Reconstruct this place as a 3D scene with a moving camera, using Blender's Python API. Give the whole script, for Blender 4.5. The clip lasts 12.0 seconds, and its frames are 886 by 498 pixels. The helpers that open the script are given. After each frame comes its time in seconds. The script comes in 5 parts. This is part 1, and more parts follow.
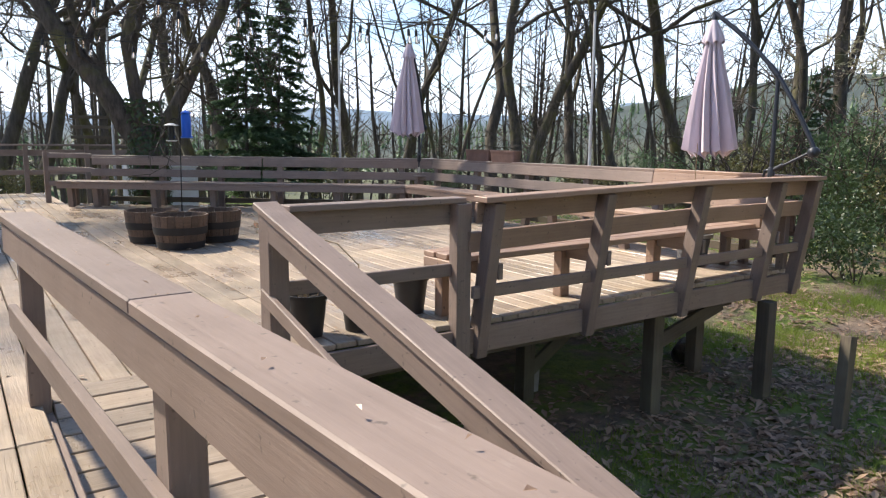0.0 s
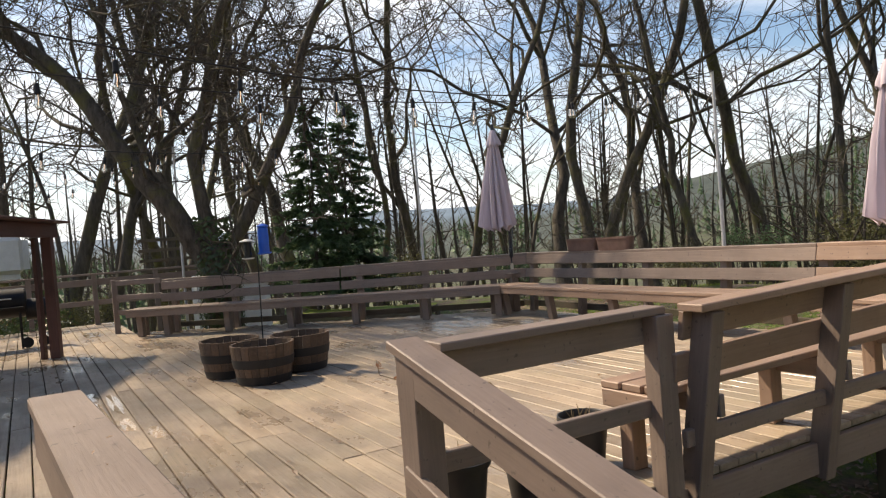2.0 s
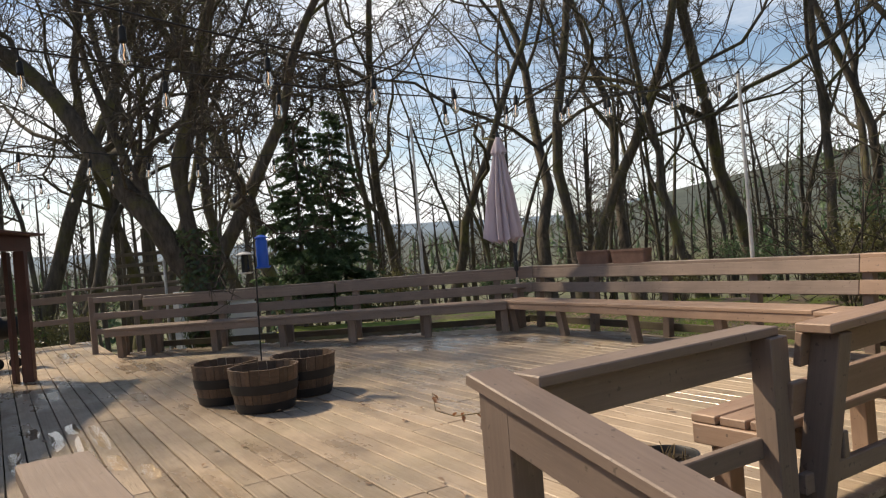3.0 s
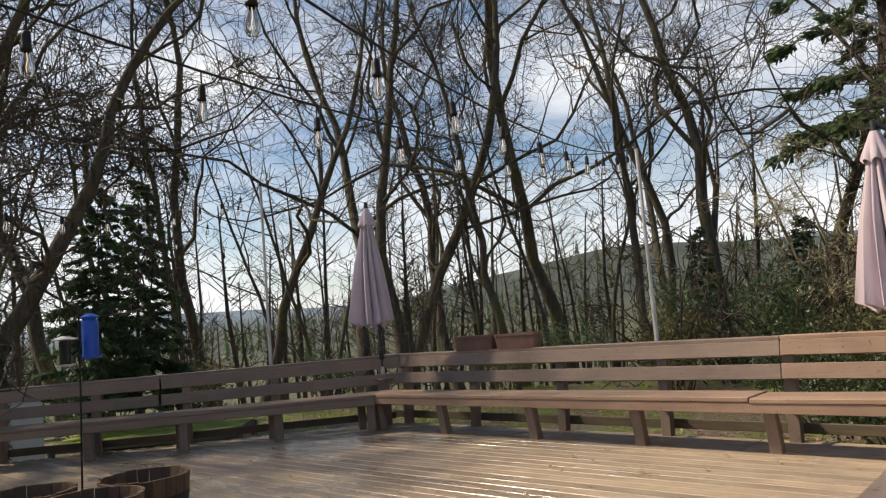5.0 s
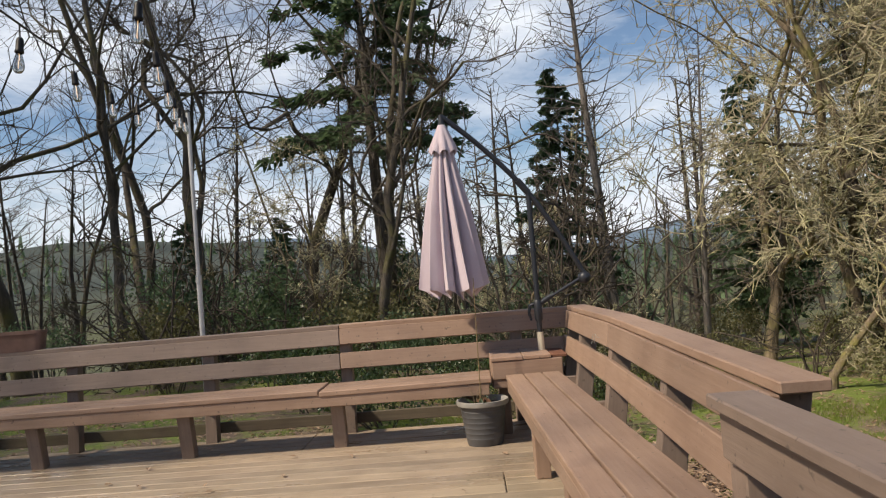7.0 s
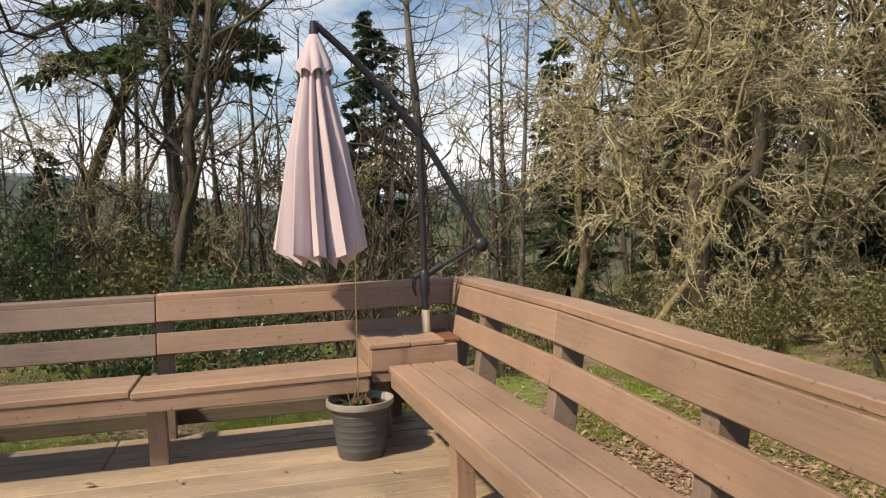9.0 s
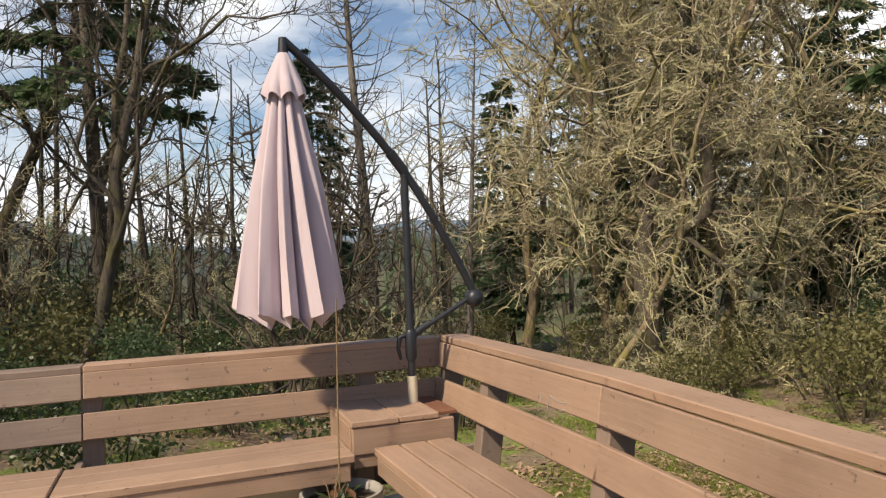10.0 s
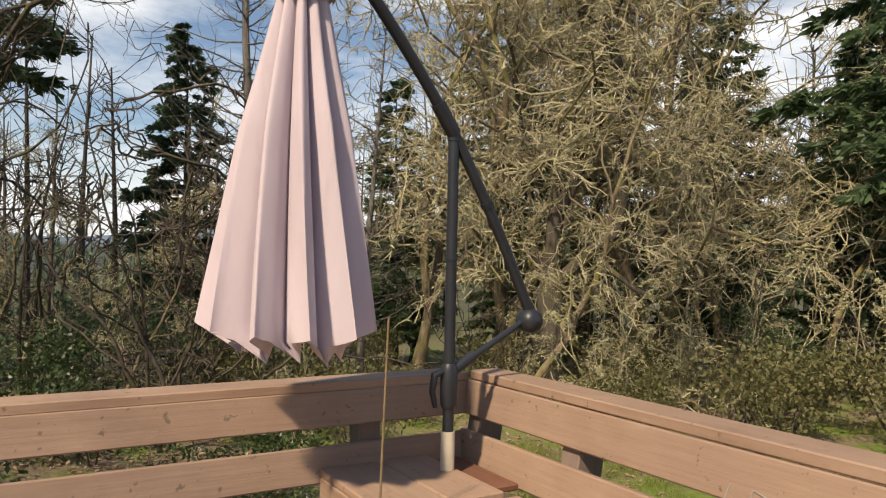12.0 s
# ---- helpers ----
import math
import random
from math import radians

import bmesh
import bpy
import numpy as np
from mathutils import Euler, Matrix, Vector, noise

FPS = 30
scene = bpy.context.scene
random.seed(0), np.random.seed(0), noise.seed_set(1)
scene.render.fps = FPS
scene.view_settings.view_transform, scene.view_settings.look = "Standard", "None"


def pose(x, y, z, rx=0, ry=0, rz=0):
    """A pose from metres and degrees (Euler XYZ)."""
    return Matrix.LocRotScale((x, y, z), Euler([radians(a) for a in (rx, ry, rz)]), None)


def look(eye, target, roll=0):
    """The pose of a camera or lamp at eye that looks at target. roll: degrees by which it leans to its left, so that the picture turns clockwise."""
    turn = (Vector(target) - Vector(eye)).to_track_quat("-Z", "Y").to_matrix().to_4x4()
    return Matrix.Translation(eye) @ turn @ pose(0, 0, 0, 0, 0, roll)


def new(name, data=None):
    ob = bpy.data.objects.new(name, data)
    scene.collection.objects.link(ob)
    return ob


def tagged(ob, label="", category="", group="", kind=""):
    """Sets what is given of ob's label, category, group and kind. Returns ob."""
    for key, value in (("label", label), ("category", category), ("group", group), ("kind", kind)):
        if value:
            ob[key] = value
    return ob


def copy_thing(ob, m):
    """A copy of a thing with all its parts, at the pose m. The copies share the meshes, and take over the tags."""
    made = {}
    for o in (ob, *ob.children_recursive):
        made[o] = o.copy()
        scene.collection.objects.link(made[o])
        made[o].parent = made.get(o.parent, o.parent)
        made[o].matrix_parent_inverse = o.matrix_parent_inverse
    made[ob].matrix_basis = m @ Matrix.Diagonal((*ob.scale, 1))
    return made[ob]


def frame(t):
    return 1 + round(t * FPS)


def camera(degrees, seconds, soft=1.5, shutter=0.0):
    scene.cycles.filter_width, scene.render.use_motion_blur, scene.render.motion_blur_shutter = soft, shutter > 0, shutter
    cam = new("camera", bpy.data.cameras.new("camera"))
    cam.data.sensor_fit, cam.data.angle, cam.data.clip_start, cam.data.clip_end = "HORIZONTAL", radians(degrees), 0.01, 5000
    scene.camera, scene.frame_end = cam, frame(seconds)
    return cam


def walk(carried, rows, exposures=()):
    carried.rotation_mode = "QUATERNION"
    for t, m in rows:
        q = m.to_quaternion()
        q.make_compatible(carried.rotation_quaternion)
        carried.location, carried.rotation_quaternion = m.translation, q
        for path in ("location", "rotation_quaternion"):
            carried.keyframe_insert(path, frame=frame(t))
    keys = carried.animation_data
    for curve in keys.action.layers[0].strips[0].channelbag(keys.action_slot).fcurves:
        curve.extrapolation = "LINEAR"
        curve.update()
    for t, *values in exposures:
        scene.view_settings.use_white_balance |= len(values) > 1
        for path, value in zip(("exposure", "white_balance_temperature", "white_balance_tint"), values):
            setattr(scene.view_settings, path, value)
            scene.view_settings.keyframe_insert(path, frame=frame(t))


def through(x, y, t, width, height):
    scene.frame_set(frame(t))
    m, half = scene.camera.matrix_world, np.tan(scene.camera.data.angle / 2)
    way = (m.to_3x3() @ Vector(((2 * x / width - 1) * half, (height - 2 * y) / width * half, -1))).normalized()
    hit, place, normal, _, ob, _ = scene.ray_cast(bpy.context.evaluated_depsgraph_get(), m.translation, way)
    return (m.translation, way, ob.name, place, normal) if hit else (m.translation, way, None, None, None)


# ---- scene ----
cam = camera(62.4, 12.0, soft=1.2)
PATH = [
    (0, (-2.136, 1.029, 1.262), (-1.028, 2.666, 0.959), 0.5),
    (0.5, (-2.015, 1.317, 1.266), (-1.054, 3.049, 0.989), -0.6),
    (1, (-1.954, 1.696, 1.274), (-1.099, 3.494, 1.088), -1.7),
    (1.5, (-1.977, 2.055, 1.29), (-1.079, 3.84, 1.204), -3.8),
    (2, (-1.929, 2.431, 1.298), (-0.937, 4.166, 1.254), -4.5),
    (2.5, (-1.96, 2.79, 1.295), (-0.942, 4.511, 1.263), -4.6),
    (4.5, (-1.977, 4.227, 1.324), (-0.64, 5.708, 1.462), -4.5),
    (5, (-1.916, 4.629, 1.296), (-0.439, 5.964, 1.486), -4.7),
    (5.5, (-1.898, 4.942, 1.291), (-0.229, 6.026, 1.489), -5.4),
    (6, (-1.773, 5.187, 1.235), (0.08, 5.915, 1.419), -5.7),
    (6.5, (-1.601, 5.468, 1.275), (0.362, 5.826, 1.413), -5.5),
    (7, (-1.388, 5.717, 1.254), (0.609, 5.777, 1.327), -4.6),
    (7.5, (-1.081, 5.85, 1.234), (0.911, 5.669, 1.258), -3.6),
    (9.5, (0.295, 6.309, 1.385), (2.217, 5.761, 1.314), -1.9),
    (10, (0.667, 6.353, 1.404), (2.548, 5.674, 1.419), -2.3),
    (10.5, (1.045, 6.384, 1.405), (2.79, 5.414, 1.525), -2.5),
    (11, (1.42, 6.501, 1.381), (3.118, 5.447, 1.454), -0.1),
    (11.5, (1.789, 6.586, 1.393), (3.481, 5.518, 1.414), 0.9),
    (12, (2.159, 6.618, 1.381), (3.876, 5.594, 1.417), 1.2),
]
EXPOSURE = [(0, 1.02, 5850, 10), (1.0, 0.90, 6050, 10), (1.5, 0.74, 6400, 10), (2.5, 0.46, 6900, 10), (4.5, 0.26, 6900, 10), (6.5, 0.10, 6400, 10), (7.7, 0.14, 6500, 10), (9.5, 0.32, 6900, 10), (10.5, 0.28, 6650, 10), (12, 0.24, 6900, 10)]
walk(cam, [(t, look(eye, target, roll)) for t, eye, target, roll in PATH], EXPOSURE)

# ---- sky and sun ----
SUN_AZ, SUN_EL = radians(29), radians(47)
SUN = Vector((-math.sin(SUN_AZ) * math.cos(SUN_EL), math.cos(SUN_AZ) * math.cos(SUN_EL), math.sin(SUN_EL)))
lamp = bpy.data.lights.new("sun", "SUN")
lamp.energy, lamp.angle, lamp.color = 5.0, radians(3.0), (1.0, 0.84, 0.63)
new("sun", lamp).matrix_world = look(SUN * 60, (0, 0, 0))

world = bpy.data.worlds.new("sky")
scene.world = world
world.use_nodes = True
wn, wl = world.node_tree.nodes, world.node_tree.links
wn.clear()
w_out, w_bg = wn.new("ShaderNodeOutputWorld"), wn.new("ShaderNodeBackground")
w_sky = wn.new("ShaderNodeTexSky")
w_sky.sky_type, w_sky.sun_disc = "NISHITA", False
w_sky.sun_elevation, w_sky.sun_rotation = SUN_EL, -SUN_AZ
w_sky.air_density, w_sky.dust_density, w_sky.ozone_density = 1.0, 0.6, 1.6
w_tc, w_map = wn.new("ShaderNodeTexCoord"), wn.new("ShaderNodeMapping")
w_map.inputs["Scale"].default_value = (1.0, 1.0, 3.2)
w_noise, w_ramp, w_mix = wn.new("ShaderNodeTexNoise"), wn.new("ShaderNodeValToRGB"), wn.new("ShaderNodeMixRGB")
w_noise.inputs["Scale"].default_value, w_noise.inputs["Detail"].default_value = 2.6, 7.0
w_noise.inputs["Roughness"].default_value = 0.6
w_ramp.color_ramp.elements[0].position, w_ramp.color_ramp.elements[1].position = 0.41, 0.66
w_mix.inputs[2].default_value = (8.0, 8.3, 8.8, 1)
w_bg.inputs["Strength"].default_value = 0.105
wl.new(w_tc.outputs["Generated"], w_map.inputs["Vector"])
wl.new(w_map.outputs[0], w_noise.inputs["Vector"])
w_sep, w_lift, w_add = wn.new("ShaderNodeSeparateXYZ"), wn.new("ShaderNodeMath"), wn.new("ShaderNodeMath")
w_lift.operation, w_add.operation = "MULTIPLY_ADD", "ADD"
w_lift.inputs[1].default_value, w_lift.inputs[2].default_value = -0.42, 0.14
wl.new(w_tc.outputs["Generated"], w_sep.inputs[0])
wl.new(w_sep.outputs["Z"], w_lift.inputs[0])
wl.new(w_lift.outputs[0], w_add.inputs[0])
wl.new(w_noise.outputs["Fac"], w_add.inputs[1])
wl.new(w_add.outputs[0], w_ramp.inputs[0])
wl.new(w_ramp.outputs[0], w_mix.inputs[0])
wl.new(w_sky.outputs[0], w_mix.inputs[1])
wl.new(w_mix.outputs[0], w_bg.inputs["Color"])
wl.new(w_bg.outputs[0], w_out.inputs[0])


# ---- materials ----
def material(name, rough=0.7, metal=0.0):
    m = bpy.data.materials.new(name)
    m.use_nodes = True
    nt = m.node_tree
    b = nt.nodes["Principled BSDF"]
    b.inputs["Roughness"].default_value, b.inputs["Metallic"].default_value = rough, metal
    return m, nt, b


def node(nt, kind, **inputs):
    n = nt.nodes.new("ShaderNode" + kind)
    for k, v in inputs.items():
        n.inputs[k].default_value = v
    return n


def ramp(nt, source, *stops):
    r = nt.nodes.new("ShaderNodeValToRGB")
    e = r.color_ramp.elements
    while len(e) < len(stops):
        e.new(0.5)
    for el, (p, c) in zip(e, stops):
        el.position, el.color = p, (*c, 1)
    nt.links.new(source, r.inputs[0])
    return r.outputs[0]


def mix(nt, fac, a, b, mode="MIX"):
    m = nt.nodes.new("ShaderNodeMixRGB")
    m.blend_type = mode
    for i, v in enumerate((fac, a, b)):
        if isinstance(v, (int, float)):
            m.inputs[i].default_value = v
        elif isinstance(v, tuple):
            m.inputs[i].default_value = (*v, 1)
        else:
            nt.links.new(v, m.inputs[i])
    return m.outputs[0]


def coords(nt, kind="Object", scale=(1, 1, 1), shuffle=True):
    """Coordinates at a scale, shifted by each object's own random number."""
    tc, mp = nt.nodes.new("ShaderNodeTexCoord"), nt.nodes.new("ShaderNodeMapping")
    mp.inputs["Scale"].default_value = scale
    src = tc.outputs["Object"]
    if kind == "World":
        src = nt.nodes.new("ShaderNodeNewGeometry").outputs["Position"]
    nt.links.new(src, mp.inputs["Vector"])
    if shuffle:
        info = nt.nodes.new("ShaderNodeObjectInfo")
        mul = node(nt, "Math")
        mul.operation = "MULTIPLY"
        mul.inputs[1].default_value = 53.0
        nt.links.new(info.outputs["Random"], mul.inputs[0])
        nt.links.new(mul.outputs[0], mp.inputs["Location"])
    return mp.outputs[0]


def noise_of(nt, vec, scale, detail=4.0, rough=0.55):
    n = node(nt, "TexNoise", Scale=scale, Detail=detail, Roughness=rough)
    nt.links.new(vec, n.inputs["Vector"])
    return n.outputs["Fac"]


def bump(nt, b, height, strength=0.3, distance=0.01):
    n = node(nt, "Bump", Strength=strength, Distance=distance)
    nt.links.new(height, n.inputs["Height"])
    nt.links.new(n.outputs[0], b.inputs["Normal"])


def wood(name, dark, mid, light, rough=0.62, worn=0.0, algae=0.0, wet=0.0, spread=0.25, relief=0.35):
    """Painted or bare boards: grain along the board, stains across the place, and each board a little different."""
    m, nt, b = material(name, rough)
    grain = noise_of(nt, coords(nt, scale=(1.3, 26, 26)), 2.2, 6, 0.62)
    blotch = noise_of(nt, coords(nt, scale=(1, 1, 1)), 2.6, 5, 0.6)
    col = ramp(nt, grain, (0.30, dark), (0.5, mid), (0.72, light))
    col = mix(nt, 0.5, col, ramp(nt, blotch, (0.3, dark), (0.6, light)), "MIX")
    info = nt.nodes.new("ShaderNodeObjectInfo")
    lo, hi = 1 - spread, 1 + spread
    col = mix(nt, 1.0, col, ramp(nt, info.outputs["Random"], (0.0, (lo, lo, lo)), (1.0, (hi, hi * 0.98, hi * 0.95))), "MULTIPLY")
    wvec = coords(nt, "World", shuffle=False)
    if worn:
        chips = noise_of(nt, coords(nt, scale=(3, 14, 14)), 3.0, 8, 0.7)
        col = mix(nt, ramp(nt, chips, (0.60, (0, 0, 0)), (0.72, (worn, worn, worn))), col, (0.36, 0.31, 0.26))
        specks = noise_of(nt, wvec, 34, 3, 0.5)
        col = mix(nt, ramp(nt, specks, (0.66, (0, 0, 0)), (0.72, (0.6, 0.6, 0.6))), col, (0.06, 0.05, 0.04))
    if algae:
        green = noise_of(nt, wvec, 0.55, 6, 0.65)
        col = mix(nt, ramp(nt, green, (0.48, (0, 0, 0)), (0.68, (algae, algae, algae))), col, (0.20, 0.21, 0.10))
    nt.links.new(col, b.inputs["Base Color"])
    if wet:
        pool = noise_of(nt, coords(nt, "World", (1.6, 0.55, 1), shuffle=False), 0.9, 6, 0.62)
        r = ramp(nt, pool, (0.46, (rough, rough, rough)), (0.60, (rough - wet,) * 3))
        nt.links.new(r, b.inputs["Roughness"])
    bump(nt, b, grain, relief, 0.006)
    return m


RAIL = wood("rail_paint", (0.165, 0.125, 0.105), (0.212, 0.162, 0.137), (0.258, 0.200, 0.170), 0.55, worn=0.35, spread=0.12, relief=0.25)
BENCH = wood("bench_paint", (0.235, 0.158, 0.118), (0.295, 0.202, 0.151), (0.35, 0.247, 0.188), 0.56, worn=0.4, spread=0.12, relief=0.3)
DECK = wood("deck_board", (0.225, 0.176, 0.132), (0.325, 0.257, 0.193), (0.425, 0.343, 0.262), 0.62, worn=0.45, algae=0.18, wet=0.44, spread=0.16, relief=0.5)
# a quarter darker than the timber itself: shade below deck and seats put into colour
UNDER = wood("shade_darkened_timber", (0.068, 0.055, 0.042), (0.10, 0.083, 0.062), (0.14, 0.118, 0.088), 0.8, algae=0.4, spread=0.2)
REDWOOD = wood("pergola_stain", (0.055, 0.022, 0.018), (0.08, 0.032, 0.026), (0.11, 0.045, 0.036), 0.6, spread=0.1)
RAW = wood("bare_wood", (0.10, 0.042, 0.026), (0.16, 0.07, 0.042), (0.22, 0.10, 0.06), 0.75, spread=0.1, relief=0.7)
SIDING = wood("house_siding", (0.22, 0.18, 0.15), (0.27, 0.225, 0.19), (0.32, 0.27, 0.23), 0.7, spread=0.08)
BARREL = wood("barrel_stave", (0.045, 0.030, 0.022), (0.085, 0.055, 0.038), (0.15, 0.098, 0.066), 0.6, spread=0.25, relief=0.6)


def plain(name, color, rough=0.6, metal=0.0, vary=0.25, scale=8.0, relief=0.15):
    m, nt, b = material(name, rough, metal)
    n = noise_of(nt, coords(nt), scale, 6, 0.6)
    lo, hi = tuple(c * (1 - vary) for c in color), tuple(min(1, c * (1 + vary)) for c in color)
    nt.links.new(ramp(nt, n, (0.3, lo), (0.7, hi)), b.inputs["Base Color"])
    if relief:
        bump(nt, b, noise_of(nt, coords(nt), scale * 9, 4), relief, 0.004)
    return m


BAND = plain("barrel_band", (0.016, 0.015, 0.016), 0.6)
SOIL = plain("soil", (0.035, 0.026, 0.018), 0.95, scale=20, relief=0.9)
STEEL = plain("dark_enamel", (0.030, 0.034, 0.044), 0.42, 0.3, vary=0.12)
BLACK = plain("black_plastic", (0.022, 0.022, 0.024), 0.5, vary=0.2)
GREYPOT = plain("grey_plastic", (0.075, 0.075, 0.08), 0.48, vary=0.15)
RIM = plain("pale_plastic", (0.30, 0.29, 0.27), 0.5, vary=0.15)
GALV = plain("galvanised_pipe", (0.52, 0.53, 0.54), 0.45, 0.25, vary=0.15)
SLEEVE = plain("white_sleeve", (0.62, 0.57, 0.45), 0.5, vary=0.1)
CLAY = plain("clay_plastic", (0.17, 0.10, 0.078), 0.6)
WHITE = plain("white_panel", (0.70, 0.71, 0.72), 0.4, vary=0.06, relief=0)
BLUE = plain("blue_plastic", (0.012, 0.10, 0.55), 0.35, vary=0.1)
NAVY = plain("blue_tarp", (0.012, 0.03, 0.16), 0.5, vary=0.3)
IRON = plain("black_iron", (0.014, 0.014, 0.015), 0.5, 0.4)
DARKGLASS = plain("dark_glass", (0.02, 0.022, 0.026), 0.08, vary=0.1, relief=0)
CONCRETE = plain("concrete", (0.28, 0.27, 0.24), 0.9, scale=5, relief=0.4)
MOSSY = plain("moss_cover", (0.20, 0.25, 0.035), 0.95, vary=0.35, scale=5, relief=0.9)
CABLE = plain("black_cable", (0.012, 0.012, 0.012), 0.6, relief=0)
FIELD = plain("far_roof", (0.75, 0.76, 0.78), 0.6, vary=0.05, relief=0)


def fabric():
    m, nt, b = material("faded_canvas", 0.85)
    n = noise_of(nt, coords(nt, scale=(1, 1, 0.4)), 5, 6)
    col = ramp(nt, n, (0.3, (0.47, 0.40, 0.455)), (0.7, (0.565, 0.49, 0.555)))
    dirt = noise_of(nt, coords(nt, scale=(6, 6, 0.8)), 3, 6, 0.65)
    col = mix(nt, ramp(nt, dirt, (0.55, (0, 0, 0)), (0.8, (0.4, 0.4, 0.4))), col, (0.35, 0.285, 0.32))
    nt.links.new(col, b.inputs["Base Color"])
    b.inputs["Sheen Weight"].default_value = 0.2
    bump(nt, b, noise_of(nt, coords(nt), 260, 2), 0.15, 0.001)
    return m


CANVAS = fabric()


def bark(name, dark, light, moss, amount):
    m, nt, b = material(name, 0.92)
    v = coords(nt, scale=(1, 1, 0.22))
    rid = noise_of(nt, v, 14, 8, 0.7)
    col = ramp(nt, rid, (0.34, dark), (0.66, light))
    patch = noise_of(nt, coords(nt), 1.7, 7, 0.65)
    col = mix(nt, ramp(nt, patch, (0.60 - amount * 0.25, (0, 0, 0)), (0.74 - amount * 0.2, (0.85, 0.85, 0.85))), col, moss)
    nt.links.new(col, b.inputs["Base Color"])
    bump(nt, b, rid, 0.9, 0.05)
    return m


BARK = bark("oak_bark", (0.036, 0.030, 0.025), (0.125, 0.106, 0.086), (0.115, 0.112, 0.034), 0.42)
TWIG = bark("oak_twig", (0.040, 0.032, 0.026), (0.105, 0.086, 0.068), (0.105, 0.098, 0.048), 0.34)
LICHEN_BARK = bark("lichen_bark", (0.085, 0.066, 0.048), (0.30, 0.235, 0.16), (0.24, 0.225, 0.06), 0.5)
LICHEN_TWIG = bark("lichen_twig", (0.17, 0.145, 0.10), (0.49, 0.43, 0.30), (0.47, 0.45, 0.26), 0.6)
GREYBARK = bark("fir_bark", (0.05, 0.042, 0.036), (0.13, 0.11, 0.095), (0.12, 0.13, 0.09), 0.3)
SNAG = bark("snag_wood", (0.09, 0.08, 0.075), (0.22, 0.20, 0.185), (0.15, 0.15, 0.11), 0.2)


def leaf(name, lo, hi, rough=0.6, through=0.25):
    m, nt, b = material(name, rough)
    geo = nt.nodes.new("ShaderNodeNewGeometry")
    nt.links.new(ramp(nt, geo.outputs["Random Per Island"], (0.0, lo), (0.6, hi), (1.0, tuple(c * 1.25 for c in hi))), b.inputs["Base Color"])
    tr = node(nt, "BsdfTranslucent", Color=(*[min(1, c * 1.5) for c in hi], 1))
    ms = node(nt, "MixShader", Fac=through)
    nt.links.new(b.outputs[0], ms.inputs[1])
    nt.links.new(tr.outputs[0], ms.inputs[2])
    nt.links.new(ms.outputs[0], nt.nodes["Material Output"].inputs[0])
    return m


NEEDLE = leaf("fir_needles", (0.036, 0.062, 0.030), (0.090, 0.140, 0.066), 0.6, 0.35)
IVY = leaf("ivy_leaf", (0.018, 0.034, 0.012), (0.05, 0.08, 0.026), 0.4, 0.2)
BRUSH = leaf("brush_leaf", (0.05, 0.055, 0.02), (0.13, 0.125, 0.05), 0.65, 0.25)
GRASS = leaf("grass_blade", (0.09, 0.14, 0.022), (0.22, 0.28, 0.05), 0.5, 0.5)
LITTER = leaf("dead_leaf", (0.12, 0.085, 0.06), (0.38, 0.27, 0.19), 0.42, 0.25)
DRYLEAF = leaf("withered_leaf", (0.10, 0.05, 0.03), (0.26, 0.13, 0.07), 0.75, 0.3)
TUFT = leaf("lichen_tuft", (0.24, 0.235, 0.13), (0.48, 0.47, 0.30), 0.9, 0.35)
STALK = plain("dry_stalk", (0.20, 0.15, 0.08), 0.8, scale=30)


def ground_material():
    m, nt, b = material("meadow_ground", 0.95)
    wv = coords(nt, "World", shuffle=False)
    fine, mid_n, big = noise_of(nt, wv, 9, 8, 0.7), noise_of(nt, wv, 1.1, 7, 0.65), noise_of(nt, wv, 0.16, 5)
    earth = ramp(nt, fine, (0.3, (0.10, 0.078, 0.058)), (0.55, (0.22, 0.165, 0.12)), (0.75, (0.33, 0.24, 0.165)))
    green = ramp(nt, fine, (0.3, (0.08, 0.125, 0.022)), (0.7, (0.22, 0.28, 0.052)))
    near = mix(nt, ramp(nt, mid_n, (0.44, (0, 0, 0)), (0.58, (1, 1, 1))), earth, green)
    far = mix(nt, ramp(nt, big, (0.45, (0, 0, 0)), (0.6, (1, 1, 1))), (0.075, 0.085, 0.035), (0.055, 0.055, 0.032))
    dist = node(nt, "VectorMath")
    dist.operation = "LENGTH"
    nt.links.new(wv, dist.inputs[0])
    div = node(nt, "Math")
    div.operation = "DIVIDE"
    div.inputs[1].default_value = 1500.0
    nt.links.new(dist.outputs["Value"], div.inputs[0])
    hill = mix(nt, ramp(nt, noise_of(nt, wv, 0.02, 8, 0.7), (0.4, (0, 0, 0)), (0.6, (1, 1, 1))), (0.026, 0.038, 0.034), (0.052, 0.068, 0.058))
    # aerial haze painted into the base colour: the farthest hills turn blue with distance
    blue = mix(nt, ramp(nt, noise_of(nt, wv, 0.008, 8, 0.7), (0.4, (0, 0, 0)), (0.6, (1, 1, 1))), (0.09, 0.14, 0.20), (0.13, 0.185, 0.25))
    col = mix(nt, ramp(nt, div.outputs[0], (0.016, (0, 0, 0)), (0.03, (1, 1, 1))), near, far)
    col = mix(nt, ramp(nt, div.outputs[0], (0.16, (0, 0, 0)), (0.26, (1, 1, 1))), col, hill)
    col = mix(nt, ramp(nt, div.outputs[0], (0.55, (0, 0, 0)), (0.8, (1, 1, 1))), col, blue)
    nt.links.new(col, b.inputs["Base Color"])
    bump(nt, b, fine, 0.8, 0.06)
    return m


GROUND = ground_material()


